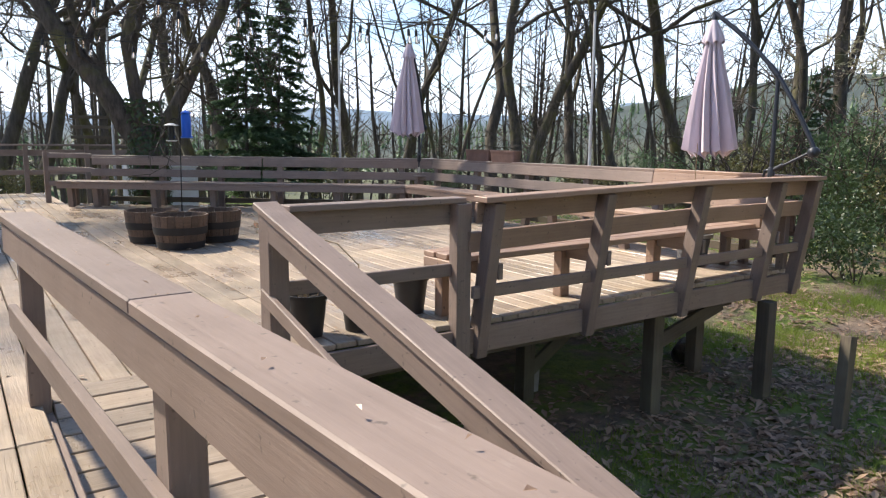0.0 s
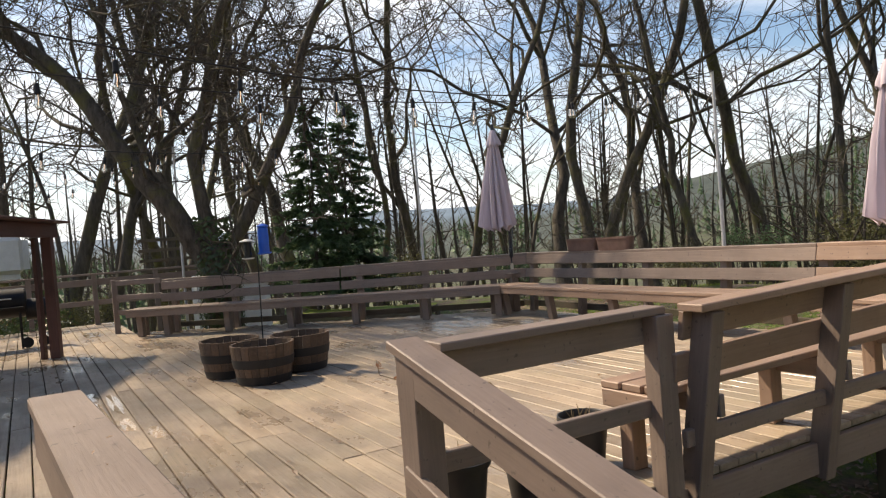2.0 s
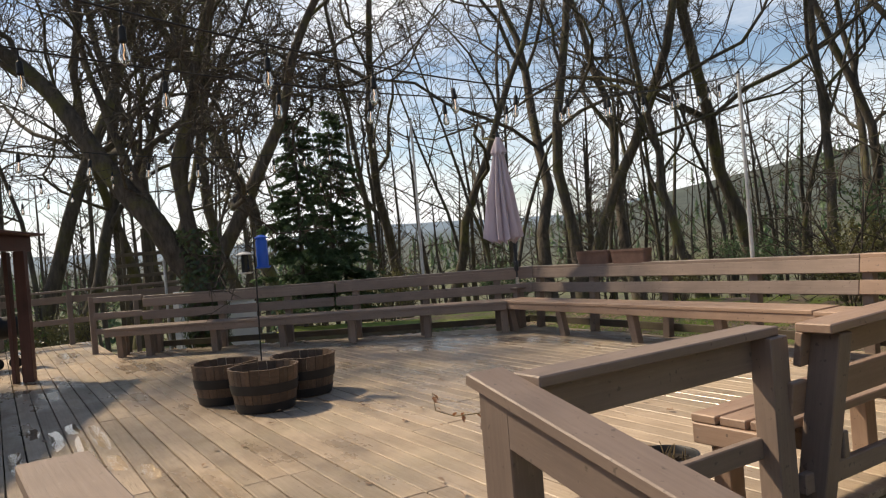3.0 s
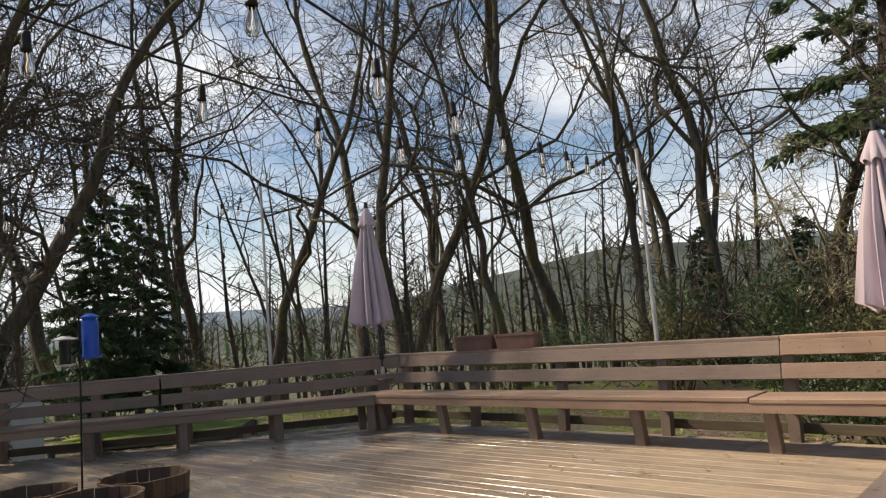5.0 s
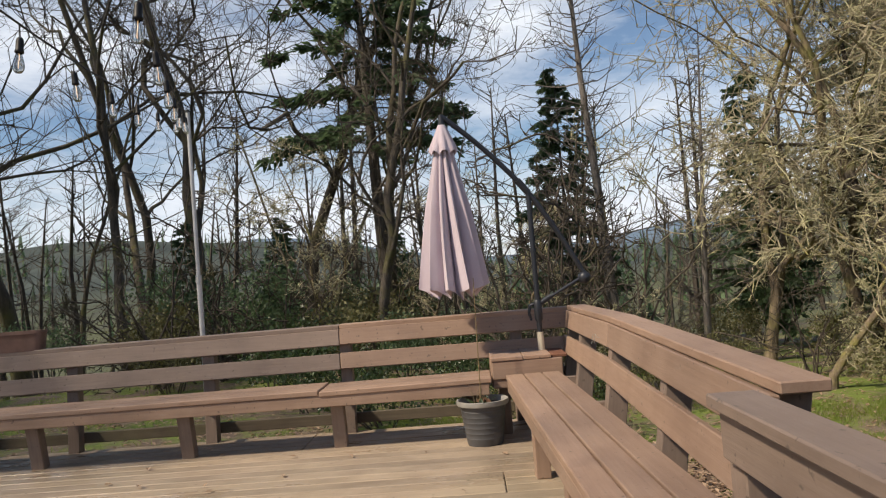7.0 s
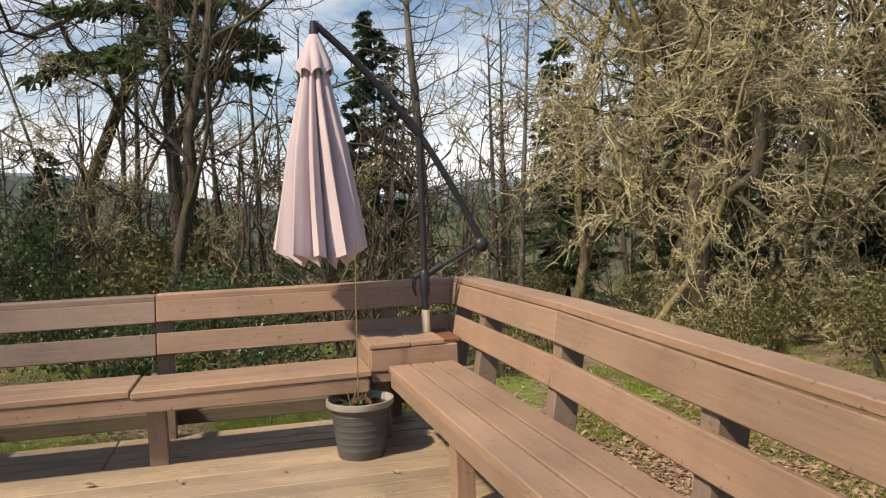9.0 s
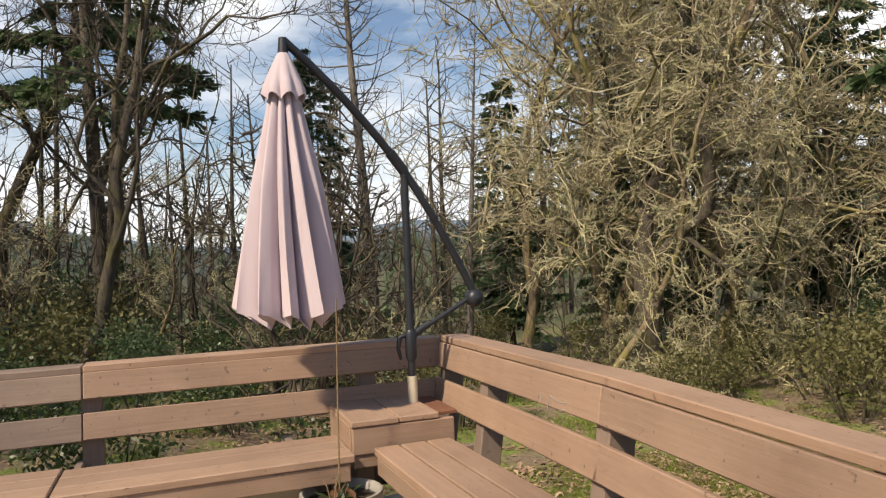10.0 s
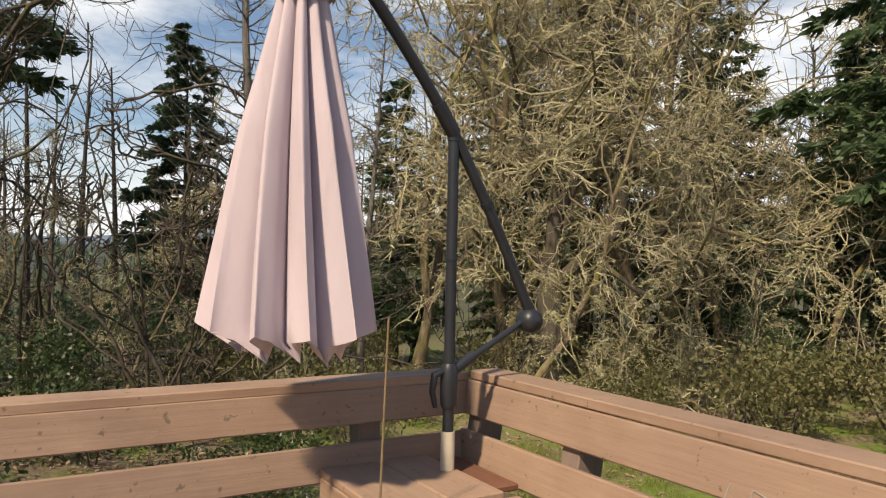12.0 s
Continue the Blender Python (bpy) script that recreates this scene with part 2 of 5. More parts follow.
def glass_material():
    m, nt, b = material("bulb_glass", 0.02)
    b.inputs["Base Color"].default_value = (0.95, 0.93, 0.88, 1)
    b.inputs["Transmission Weight"].default_value = 1.0
    b.inputs["IOR"].default_value = 1.15
    return m


GLASS = glass_material()


def filament():
    m, nt, b = material("glowing_filament", 0.5)
    b.inputs["Emission Color"].default_value = (1.0, 0.55, 0.2, 1)
    b.inputs["Emission Strength"].default_value = 0.8
    return m


COPPER = filament()


# ---- building helpers ----
PLACE = {}


def thing(name, loc, label, category, group="", kind=""):
    ob = new(name)
    ob.location = loc
    PLACE[ob] = Matrix.Translation(loc)
    return tagged(ob, label, category, group, kind)


def part(name, mesh, mat, parent, m=None, label=""):
    """One mesh under a thing or a part; m is its pose in the world."""
    m = Matrix.Identity(4) if m is None else m
    if isinstance(mesh, bmesh.types.BMesh):
        bm, mesh = mesh, bpy.data.meshes.new(name)
        bm.to_mesh(mesh)
        bm.free()
    if not mesh.materials:
        mesh.materials.append(mat)
    ob = new(name, mesh)
    if parent is not None:
        ob.parent = parent
        ob.matrix_basis = PLACE[parent].inverted() @ m
    else:
        ob.matrix_basis = m
    PLACE[ob] = m
    if label:
        ob["label"] = label
    return ob


def smooth(mesh_ob, angle=40):
    for p in mesh_ob.data.polygons:
        p.use_smooth = True
    mesh_ob.data.set_sharp_from_angle(angle=radians(angle))
    return mesh_ob


BOXES = {}


def box_mesh(l, w, t, mat, soft=0.005):
    """A board from x = 0 to l, with eased edges; alike boards share it."""
    key = (round(l, 3), round(w, 3), round(t, 3), mat.name)
    if key not in BOXES:
        bm = bmesh.new()
        bmesh.ops.create_cube(bm, size=1, matrix=Matrix.Translation((l / 2, 0, 0)) @ Matrix.Diagonal((l, w, t, 1)))
        bmesh.ops.bevel(bm, geom=bm.edges[:], offset=min(soft, t * 0.25, w * 0.25), segments=1, affect="EDGES", profile=0.6)
        me = bpy.data.meshes.new("board")
        bm.to_mesh(me)
        bm.free()
        me.materials.append(mat)
        BOXES[key] = me
    return BOXES[key]


def beam(name, p0, p1, w, t, mat, parent, up=(0, 0, 1), label=""):
    """A board along p0 to p1 (its centre line); t is its thickness along up, w its width across."""
    p0, p1 = Vector(p0), Vector(p1)
    x = (p1 - p0).normalized()
    y = Vector(up).cross(x).normalized()
    z = x.cross(y)
    m = Matrix((x, y, z)).transposed().to_4x4()
    m.translation = p0
    return part(name, box_mesh((p1 - p0).length, w, t, mat), mat, parent, m, label)


def lathe(profile, n=24, cap_low=True, cap_top=False):
    """A turned body from (radius, height) pairs."""
    bm = bmesh.new()
    rings = [[bm.verts.new((r * math.cos(a), r * math.sin(a), z)) for a in [2 * math.pi * i / n for i in range(n)]] for r, z in profile]
    for a, b in zip(rings, rings[1:]):
        for i in range(n):
            bm.faces.new((a[i], a[(i + 1) % n], b[(i + 1) % n], b[i]))
    if cap_low:
        bm.faces.new(rings[0][::-1])
    if cap_top:
        bm.faces.new(rings[-1])
    return bm


def frames_along(pts):
    pts = [Vector(p) for p in pts]
    out = []
    ref = Vector((0, 0, 1))
    for i, p in enumerate(pts):
        d = (pts[min(i + 1, len(pts) - 1)] - pts[max(i - 1, 0)]).normalized()
        if abs(d.dot(ref)) > 0.95:
            ref = Vector((1, 0, 0.1))
        a = d.cross(ref).normalized()
        b = a.cross(d)
        ref = b
        out.append((p, a, b))
    return out


def tube(pts, r, n=8, bm=None, closed=True):
    """A round rod along pts; r is one radius or one for each point."""
    bm = bm or bmesh.new()
    rs = r if isinstance(r, (list, tuple)) else [r] * len(pts)
    rings = []
    for (p, a, b), q in zip(frames_along(pts), rs):
        rings.append([bm.verts.new(p + (a * math.cos(2 * math.pi * i / n) + b * math.sin(2 * math.pi * i / n)) * q) for i in range(n)])
    for u, v in zip(rings, rings[1:]):
        for i in range(n):
            bm.faces.new((u[i], u[(i + 1) % n], v[(i + 1) % n], v[i]))
    if closed:
        bm.faces.new(rings[0][::-1])
        bm.faces.new(rings[-1])
    return bm


def at(x, y, z=0.0, turn=0.0, s=1.0):
    return Matrix.Translation((x, y, z)) @ Matrix.Rotation(radians(turn), 4, "Z") @ Matrix.Diagonal((s, s, s, 1))


def mesh_from(name, verts, faces, mat):
    me = bpy.data.meshes.new(name)
    me.from_pydata(verts, [], faces)
    me.materials.append(mat)
    me.update()
    return me


# ---- ground ----
def height(x, y):
    d = math.hypot(x - 1.5, y - 8.0)
    z = -1.25 + 0.045 * min(max(y - 4.5, -2), 10)
    z += 0.06 * noise.noise((x * 0.5, y * 0.5, 3.1)) + 0.02 * noise.noise((x * 2.1, y * 2.1, 7.7))
    fall = max(0.0, d - 16.0)
    b = math.degrees(math.atan2(x + 2, y - 4))
    south = min(max((b - 95) / 25, 0), 1) if b > 0 else min(max((-b - 60) / 40, 0), 1)
    z -= min(fall * 0.10, 11.0) * (1 - 0.85 * south)
    z += 26 * min(max((d - 150) / 350, 0), 1) * south
    if d > 180:
        ridge = min(max((d - 180) / 420, 0), 1) ** 1.3
        b1 = math.exp(-((b - 66) / 24) ** 2)
        z += ridge * (50 * b1 * (1 + 0.35 * noise.noise((b * 0.07, 0.4, d * 0.002))) + 7)
    if d > 800:
        far = min((d - 800) / 700, 1)
        z += far * (44 + 26 * noise.noise((b * 0.06, 5.0, d * 0.0006)) + 10 * noise.noise((b * 0.22, 9.0, 0)))
    return z


def build_ground():
    radii = [0.0]
    r, step = 0.0, 0.45
    while r < 2200:
        r += step
        radii.append(r)
        step = max(0.45, r * 0.045)
    n = 180
    verts = [(1.5, 8.0, height(1.5, 8.0))]
    for q in radii[1:]:
        for i in range(n):
            a = 2 * math.pi * i / n
            x, y = 1.5 + q * math.cos(a), 8.0 + q * math.sin(a)
            verts.append((x, y, height(x, y)))
    faces = [(0, 1 + i, 1 + (i + 1) % n) for i in range(n)]
    for k in range(len(radii) - 2):
        o = 1 + k * n
        for i in range(n):
            j = (i + 1) % n
            faces.append((o + i, o + n + i, o + n + j, o + j))
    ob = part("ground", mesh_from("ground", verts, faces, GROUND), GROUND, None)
    for p in ob.data.polygons:
        p.use_smooth = True
    tagged(ob, "grassy leaf-strewn slope falling to a valley and hills", "ground", kind="structure")


build_ground()

# ---- deck ----
C3, S3 = math.cos(radians(0.5)), math.sin(radians(0.5))


def edge(s, n=0.0, z=0.0):
    """A point along the south edge of the deck, s metres from the gate post and n metres out from the boards."""
    return Vector((0.70 + s * C3 + n * S3, 5.01 + s * S3 - n * C3, z))


def south_y(x):
    return 5.01 + (x - 0.70) * S3 / C3


W1 = Vector((-0.775, 0.632, 0))
N1 = Vector((0.632, 0.775, 0))
FRONT1 = Vector((4.09, 11.37, 0))


def wall1(s, n=0.0, z=0.0):
    """A point along the slanting bench, s metres from its corner and n metres behind its front edge."""
    return FRONT1 + W1 * s + N1 * n + Vector((0, 0, z))


def north_y(x):
    p = wall1(0, 0.78)
    return p.y + (x - p.x) * W1.y / W1.x


deck = thing("deck_floor", (1.5, 8, 0), "weathered brown deck boards with dark gaps and damp patches", "deck", kind="structure")


def lay_deck():
    rng = random.Random(4)
    pitch, x = 0.146, 4.80
    i = 0
    while x > -7.0:
        lo = south_y(x) - 0.01 if x > -1.9 else -5.0
        hi = north_y(x) if x > -0.35 else 18.9
        joints = [lo]
        if 1.25 < x < 2.45:
            joints.append(8.27)
        elif 2.8 < x < 3.65:
            joints.append(5.59 if x < 3.2 else 9.4)
        elif x > 2.4:
            joints.append((7.1, 9.9, 8.6, 10.4)[(i // 4) % 4])
        else:
            base = (9.2, 11.4, 7.4, 10.2, 12.6)[(i // 3) % 5] + 0.02 * rng.random()
            y = base - 4.88 * math.ceil((base - lo - 0.6) / 4.88)
            while y < hi - 0.6:
                if y > lo + 0.6:
                    joints.append(y)
                y += 4.88
        joints.append(hi)
        for a, b in zip(joints, joints[1:]):
            dz = rng.uniform(-0.0025, 0.0015)
            dx = rng.uniform(-0.0015, 0.0015)
            beam("board", (x + dx, a + 0.003, -0.019 + dz), (x + dx, b - 0.003, -0.019 + dz), 0.137, 0.038, DECK, deck)
        x -= pitch
        i += 1


frame_t = thing("deck_frame", (1.5, 8, -0.3), "timber joists, beams and posts carrying the deck", "deck frame", kind="structure")


def lay_frame():
    beam("rim_board", edge(-1.43, 0.03, -0.13), edge(4.20, 0.03, -0.13), 0.04, 0.18, RAIL, frame_t)
    beam("rim_board", (4.91, 5.2, -0.165), (4.91, 11.95, -0.165), 0.04, 0.25, RAIL, frame_t)
    a, b = wall1(-0.35, 0.80, -0.165), wall1(6.1, 0.80, -0.165)
    beam("rim_board", a, b, 0.04, 0.25, RAIL, frame_t)
    beam("rim_board", (-1.825, 4.97, -0.165), (-1.825, -5, -0.165), 0.04, 0.25, RAIL, frame_t)
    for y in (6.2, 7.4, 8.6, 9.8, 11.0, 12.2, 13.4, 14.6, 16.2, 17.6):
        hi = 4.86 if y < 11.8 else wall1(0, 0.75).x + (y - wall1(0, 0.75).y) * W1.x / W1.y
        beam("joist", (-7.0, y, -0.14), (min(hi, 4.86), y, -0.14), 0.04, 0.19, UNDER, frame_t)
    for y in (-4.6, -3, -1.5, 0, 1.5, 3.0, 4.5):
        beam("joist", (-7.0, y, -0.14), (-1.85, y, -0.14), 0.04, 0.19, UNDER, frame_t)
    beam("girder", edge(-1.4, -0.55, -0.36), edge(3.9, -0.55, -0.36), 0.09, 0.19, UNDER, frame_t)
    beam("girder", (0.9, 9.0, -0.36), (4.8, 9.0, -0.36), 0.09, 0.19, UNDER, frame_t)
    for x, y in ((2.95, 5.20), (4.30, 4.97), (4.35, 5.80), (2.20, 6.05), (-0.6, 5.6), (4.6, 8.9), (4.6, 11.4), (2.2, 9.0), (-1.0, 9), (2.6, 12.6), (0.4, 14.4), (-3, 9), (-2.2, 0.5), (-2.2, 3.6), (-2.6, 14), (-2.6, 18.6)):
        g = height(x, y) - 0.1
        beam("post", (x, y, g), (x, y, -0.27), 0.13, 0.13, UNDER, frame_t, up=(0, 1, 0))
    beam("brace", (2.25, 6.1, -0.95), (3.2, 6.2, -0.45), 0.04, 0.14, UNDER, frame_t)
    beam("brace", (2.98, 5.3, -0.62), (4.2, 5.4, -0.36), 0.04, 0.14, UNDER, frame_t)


lay_frame()

# ---- ramp beside the gate ----
RAMP = 0.235
ramp_t = thing("ramp", (-1.2, 3.5, -0.4), "sloping timber access ramp with crosswise boards and rails", "ramp")


def lay_ramp():
    y, z = 4.995, -0.019
    while z > -1.15:
        xl, xr = -1.80, -0.62
        beam("ramp_board", (xl, y - 0.07, z), (xr, y - 0.07, z), 0.137, 0.038, DECK, ramp_t, up=(0, -RAMP, 1))
        y -= 0.1415
        z -= 0.1415 * RAMP
    y0, y1 = 4.96, 0.5
    dz = (y0 - y1) * RAMP
    for x in (-0.60, -1.60):
        beam("stringer", (x, y0, -0.13), (x, y1, -0.13 - dz), 0.04, 0.22, RAIL, ramp_t)
    beam("curb_rail", (-0.655, 4.94, 0.055), (-0.64, y1, 0.055 - dz + 0.02), 0.038, 0.10, RAIL, ramp_t)
    beam("middle_rail", (-0.665, 5.06, 0.345), (-0.62, y1, 0.345 - dz), 0.038, 0.085, RAIL, ramp_t)
    beam("top_rail", (-0.655, 5.08, 0.768), (-0.635, y1, 0.768 - dz), 0.038, 0.14, RAIL, ramp_t)
    beam("handrail_cap", (-0.617, 5.13, 0.862), (-0.60, y1, 0.862 - dz - 0.04), 0.148, 0.04, RAIL, ramp_t)
    for y in (3.05, 1.2):
        z = -(4.96 - y) * RAMP
        beam("post", (-0.59, y, height(-0.6, y) - 0.1), (-0.59, y, z + 0.78), 0.10, 0.10, RAIL, ramp_t, up=(0, 1, 0))


lay_ramp()

# ---- guard rail of the house side ----
guard = thing("guard_rail", (-2.0, 2.5, 0), "level brown painted guard rail with broad flat cap", "railing")
GX = lambda y: -1.955 + 0.060 * (5.03 - y)
for a, b in ((5.035, 2.777), (2.773, -2.2)):
    beam("cap", (GX(a) + 0.076, a, 0.872), (GX(b) + 0.076, b, 0.872), 0.153, 0.038, RAIL, guard)
beam("face_board", (GX(5.01) + 0.028, 5.01, 0.779), (GX(-2.2) + 0.028, -2.2, 0.779), 0.038, 0.14, RAIL, guard)
beam("middle_rail", (GX(5.01) + 0.028, 5.01, 0.40), (GX(-2.2) + 0.028, -2.2, 0.40), 0.038, 0.11, RAIL, guard)
for y in (4.85, 2.73, 0.95, -0.60, -2.1):
    beam("post", (GX(y) + 0.09, y, -0.26), (GX(y) + 0.09, y, 0.852), 0.09, 0.13, RAIL, guard, up=(0, 1, 0))

# ---- gate rail at the top of the ramp ----
gate = thing("gate_rail", (0, 5.0, 0), "short brown painted rail on two posts beside the ramp", "railing")
beam("cap", edge(-1.245, 0.0, 0.848), edge(0.0, 0.0, 0.848), 0.14, 0.038, RAIL, gate)
beam("face_board", edge(-1.26, -0.02, 0.757), edge(-0.01, -0.02, 0.757), 0.038, 0.14, RAIL, gate)
beam("middle_rail", edge(-1.26, 0.0, 0.38), edge(-0.08, 0.0, 0.38), 0.038, 0.085, RAIL, gate)
beam("post", edge(-1.315, -0.01, -0.22), edge(-1.315, -0.01, 0.828), 0.15, 0.12, RAIL, gate, up=(C3, S3, 0))
beam("post", edge(-0.03, 0.04, -0.22), edge(-0.03, 0.04, 0.828), 0.10, 0.115, RAIL, gate, up=(C3, S3, 0))


# ---- south bench wall, leaning out ----
def lean3(z):
    """How far out the back's posts stand at height z."""
    return 0.070 + 0.17 * z


def cap3(s):
    """Height of the cap's top along the wall: it climbs to the joint and runs level on."""
    return 0.882 + 0.050 * min(s / 2.32, 1.0) - 0.004 * max(0.0, s - 2.32)


south = thing("bench_back_railing", (2.8, 4.9, 0), "outward-leaning bench back of broad brown planks with cap", "railing", "bench walls")
L3 = 4.06
LEANUP = Vector((0.17 * S3, -0.17 * C3, 1.0)).normalized()


def back_plank(name, s0, s1, top, tall, mat):
    """A board on the inner side of the posts; top is its upper edge below the cap's top."""
    z0, z1 = cap3(s0) - top - tall / 2, cap3(s1) - top - tall / 2
    beam(name, edge(s0, lean3(z0) - 0.077, z0), edge(s1, lean3(z1) - 0.077, z1), 0.034, tall, mat, south, up=LEANUP)


for s0, s1 in ((0.03, 2.318), (2.322, L3 + 0.02)):
    beam("cap", edge(s0 - 0.03, 0.213, cap3(s0) - 0.019), edge(s1, 0.213, cap3(s1) - 0.019), 0.148, 0.038, BENCH, south)
    back_plank("back_plank", s0, s1, 0.040, 0.142, BENCH)
    back_plank("back_plank", s0 - 0.03, s1, 0.242, 0.140, BENCH)
beam("lower_rail", edge(0.03, 0.10, 0.225), edge(L3, 0.10, 0.235), 0.038, 0.085, RAIL, south)
for s in (0.13, 1.18, 2.32, 3.42, 4.02):
    beam("leaning_post", edge(s, lean3(-0.24), -0.24), edge(s, lean3(0.83), cap3(s) - 0.042), 0.12, 0.09, RAIL, south, up=(C3, S3, 0))
    beam("seat_arm", edge(s + 0.066, -0.36, 0.37), edge(s + 0.066, 0.20, 0.37), 0.04, 0.11, RAIL, south)


def seat_edge(s, n=0.0, z=0.0):
    """A point s metres along the bench's front edge and n metres behind it; the bench runs a little askew of the deck's edge."""
    return Vector((0.62 + s * 0.99924 + n * 0.0388, 5.352 + s * 0.0388 - n * 0.99924, z))


seat3 = thing("bench", (2.5, 5.3, 0), "built-in bench of three brown planks along the railing", "bench", "benches")
for k in range(3):
    beam("seat_plank", seat_edge(0.0 + 0.01 * k, 0.066 + 0.139 * k, 0.451), seat_edge(3.56, 0.066 + 0.139 * k, 0.451), 0.127, 0.038, BENCH, seat3)
beam("front_board", seat_edge(0.03, 0.022, 0.389), seat_edge(3.52, 0.022, 0.389), 0.034, 0.085, BENCH, seat3)
beam("end_board", seat_edge(0.012, 0.01, 0.385), seat_edge(0.012, 0.40, 0.385), 0.034, 0.09, BENCH, seat3)
for s in (0.12, 1.30, 2.46):
    beam("leg", seat_edge(s, 0.09, 0), seat_edge(s, 0.09, 0.43), 0.09, 0.10, BENCH, seat3, up=(1, 0.04, 0))

# ---- east bench wall ----
east = thing("bench_back_railing", (4.85, 8.5, 0), "long bench back of broad brown planks with weathered cap", "railing", "bench walls")
for y0, y1 in ((4.90, 6.835), (6.840, 11.93)):
    z, z1 = (0.893, 0.893) if y0 < 6 else (0.889, 0.868)
    coat = BENCH if y0 < 6 else RAIL
    beam("cap", (4.875, y0, z), (4.875, y1, z1), 0.15, 0.038, coat, east)
    beam("back_plank", (4.800, y0, z - 0.085), (4.800, y1, z1 - 0.085), 0.034, 0.135, coat, east, up=(0.2, 0, 1))
    beam("back_plank", (4.765, y0, z - 0.285), (4.765, y1, z1 - 0.285), 0.034, 0.135, coat, east, up=(0.2, 0, 1))
# lower rail in the darkened timber, its colour standing for shade under the seat
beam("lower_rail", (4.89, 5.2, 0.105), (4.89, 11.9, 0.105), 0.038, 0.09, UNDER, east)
for y in (5.35, 6.80, 7.98, 9.17, 10.42, 11.55):
    beam("post", (4.80, y, -0.28), (4.885, y, 0.848), 0.09, 0.10, RAIL, east, up=(0, 1, 0))
seat2 = thing("bench", (4.35, 8.5, 0), "long built-in brown bench with weathered tan top", "bench", "benches")
for k, x in enumerate((4.17, 4.32, 4.47)):
    for y0, y1 in ((5.60, 6.90), (6.905, 11.43 + 0.10 * k)):
        beam("seat_plank", (x, y0, 0.451), (x, y1, 0.440), 0.143, 0.038, BENCH, seat2)
beam("front_board", (4.125, 5.62, 0.385), (4.125, 11.43, 0.385), 0.034, 0.088, BENCH, seat2)
for y in (5.75, 6.79, 7.98, 9.17, 10.42, 11.50):
    beam("leg", (4.30, y, 0), (4.22, y, 0.43), 0.09, 0.10, RAIL, seat2, up=(0, 1, 0))
    beam("seat_arm", (4.16, y + 0.07, 0.38), (4.85, y + 0.07, 0.38), 0.04, 0.09, RAIL, seat2)

# ---- slanting north bench wall ----
north = thing("bench_back_railing", (2.0, 14.0, 0), "slanting bench back of brown planks with grey weathered cap", "railing", "bench walls")
L1 = 5.75
for s0, s1 in ((-0.40, 2.6), (2.605, L1)):
    beam("cap", wall1(s0, 0.72, 0.868), wall1(s1, 0.72, 0.868), 0.15, 0.038, RAIL, north)
    beam("back_plank", wall1(s0 + 0.02, 0.645, 0.783), wall1(s1, 0.645, 0.783), 0.034, 0.135, RAIL, north)
    beam("back_plank", wall1(s0 + 0.03, 0.61, 0.583), wall1(s1, 0.61, 0.583), 0.034, 0.135, RAIL, north)
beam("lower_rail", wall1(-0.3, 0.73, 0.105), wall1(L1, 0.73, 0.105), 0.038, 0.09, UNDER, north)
for k in range(6):
    s = 0.15 + k * 1.08
    beam("post", wall1(s, 0.68, -0.28), wall1(s, 0.705, 0.848), 0.09, 0.10, RAIL, north, up=W1)
seat1 = thing("bench", (2.0, 13.4, 0), "slanting built-in brown bench with grey weathered top", "bench", "benches")
for k, n0 in enumerate((0.07, 0.22, 0.37)):
    beam("seat_plank", wall1(-0.04 - 0.06 * k, n0, 0.438), wall1(L1 + 0.3, n0, 0.438), 0.143, 0.038, RAIL, seat1)
beam("front_board", wall1(0, 0.025, 0.374), wall1(L1 + 0.3, 0.025, 0.374), 0.034, 0.088, RAIL, seat1)
for s in (0.05, 1.16, 2.26, 3.32, 4.37, 5.42, 5.88):
    beam("leg", wall1(s, 0.17, 0), wall1(s, 0.14, 0.418), 0.09, 0.10, RAIL, seat1, up=W1)
    beam("leg", wall1(s + 0.1, 0.44, 0), wall1(s + 0.1, 0.44, 0.418), 0.09, 0.09, RAIL, seat1, up=W1)
# end return and the walkway rail beyond it
ret = thing("end_rail", (-0.5, 15.7, 0), "short weathered return rail closing the bench end", "railing")
A, B = wall1(L1 + 0.05, 0.72, 0), Vector((-0.62, 16.25, 0))
for z in (0.87, 0.62, 0.36):
    beam("rail", A + Vector((0, 0, z)), B + Vector((0, 0, z)), 0.038, 0.09, RAIL, ret)
beam("post", B + Vector((0, 0, -0.25)), B + Vector((0, 0, 0.93)), 0.09, 0.09, RAIL, ret, up=(0, 1, 0))
far_rail = thing("walkway_rail", (-1.2, 18.9, 0), "grey weathered rail at the end of the walkway", "railing")
beam("cap", (-3.2, 18.85, 1.02), (1.9, 18.4, 1.02), 0.14, 0.04, RAIL, far_rail)
beam("rail", (-3.2, 18.88, 0.86), (1.9, 18.43, 0.86), 0.038, 0.13, RAIL, far_rail)
beam("rail", (-3.2, 18.88, 0.45), (1.9, 18.43, 0.45), 0.038, 0.10, RAIL, far_rail)
for x in (-3.1, -1.9, -0.75, 0.4, 1.7):
    y = 18.86 - 0.088 * (x + 3.2)
    beam("post", (x, y, -1.2), (x, y, 1.0), 0.09, 0.09, RAIL, far_rail, up=(0, 1, 0))


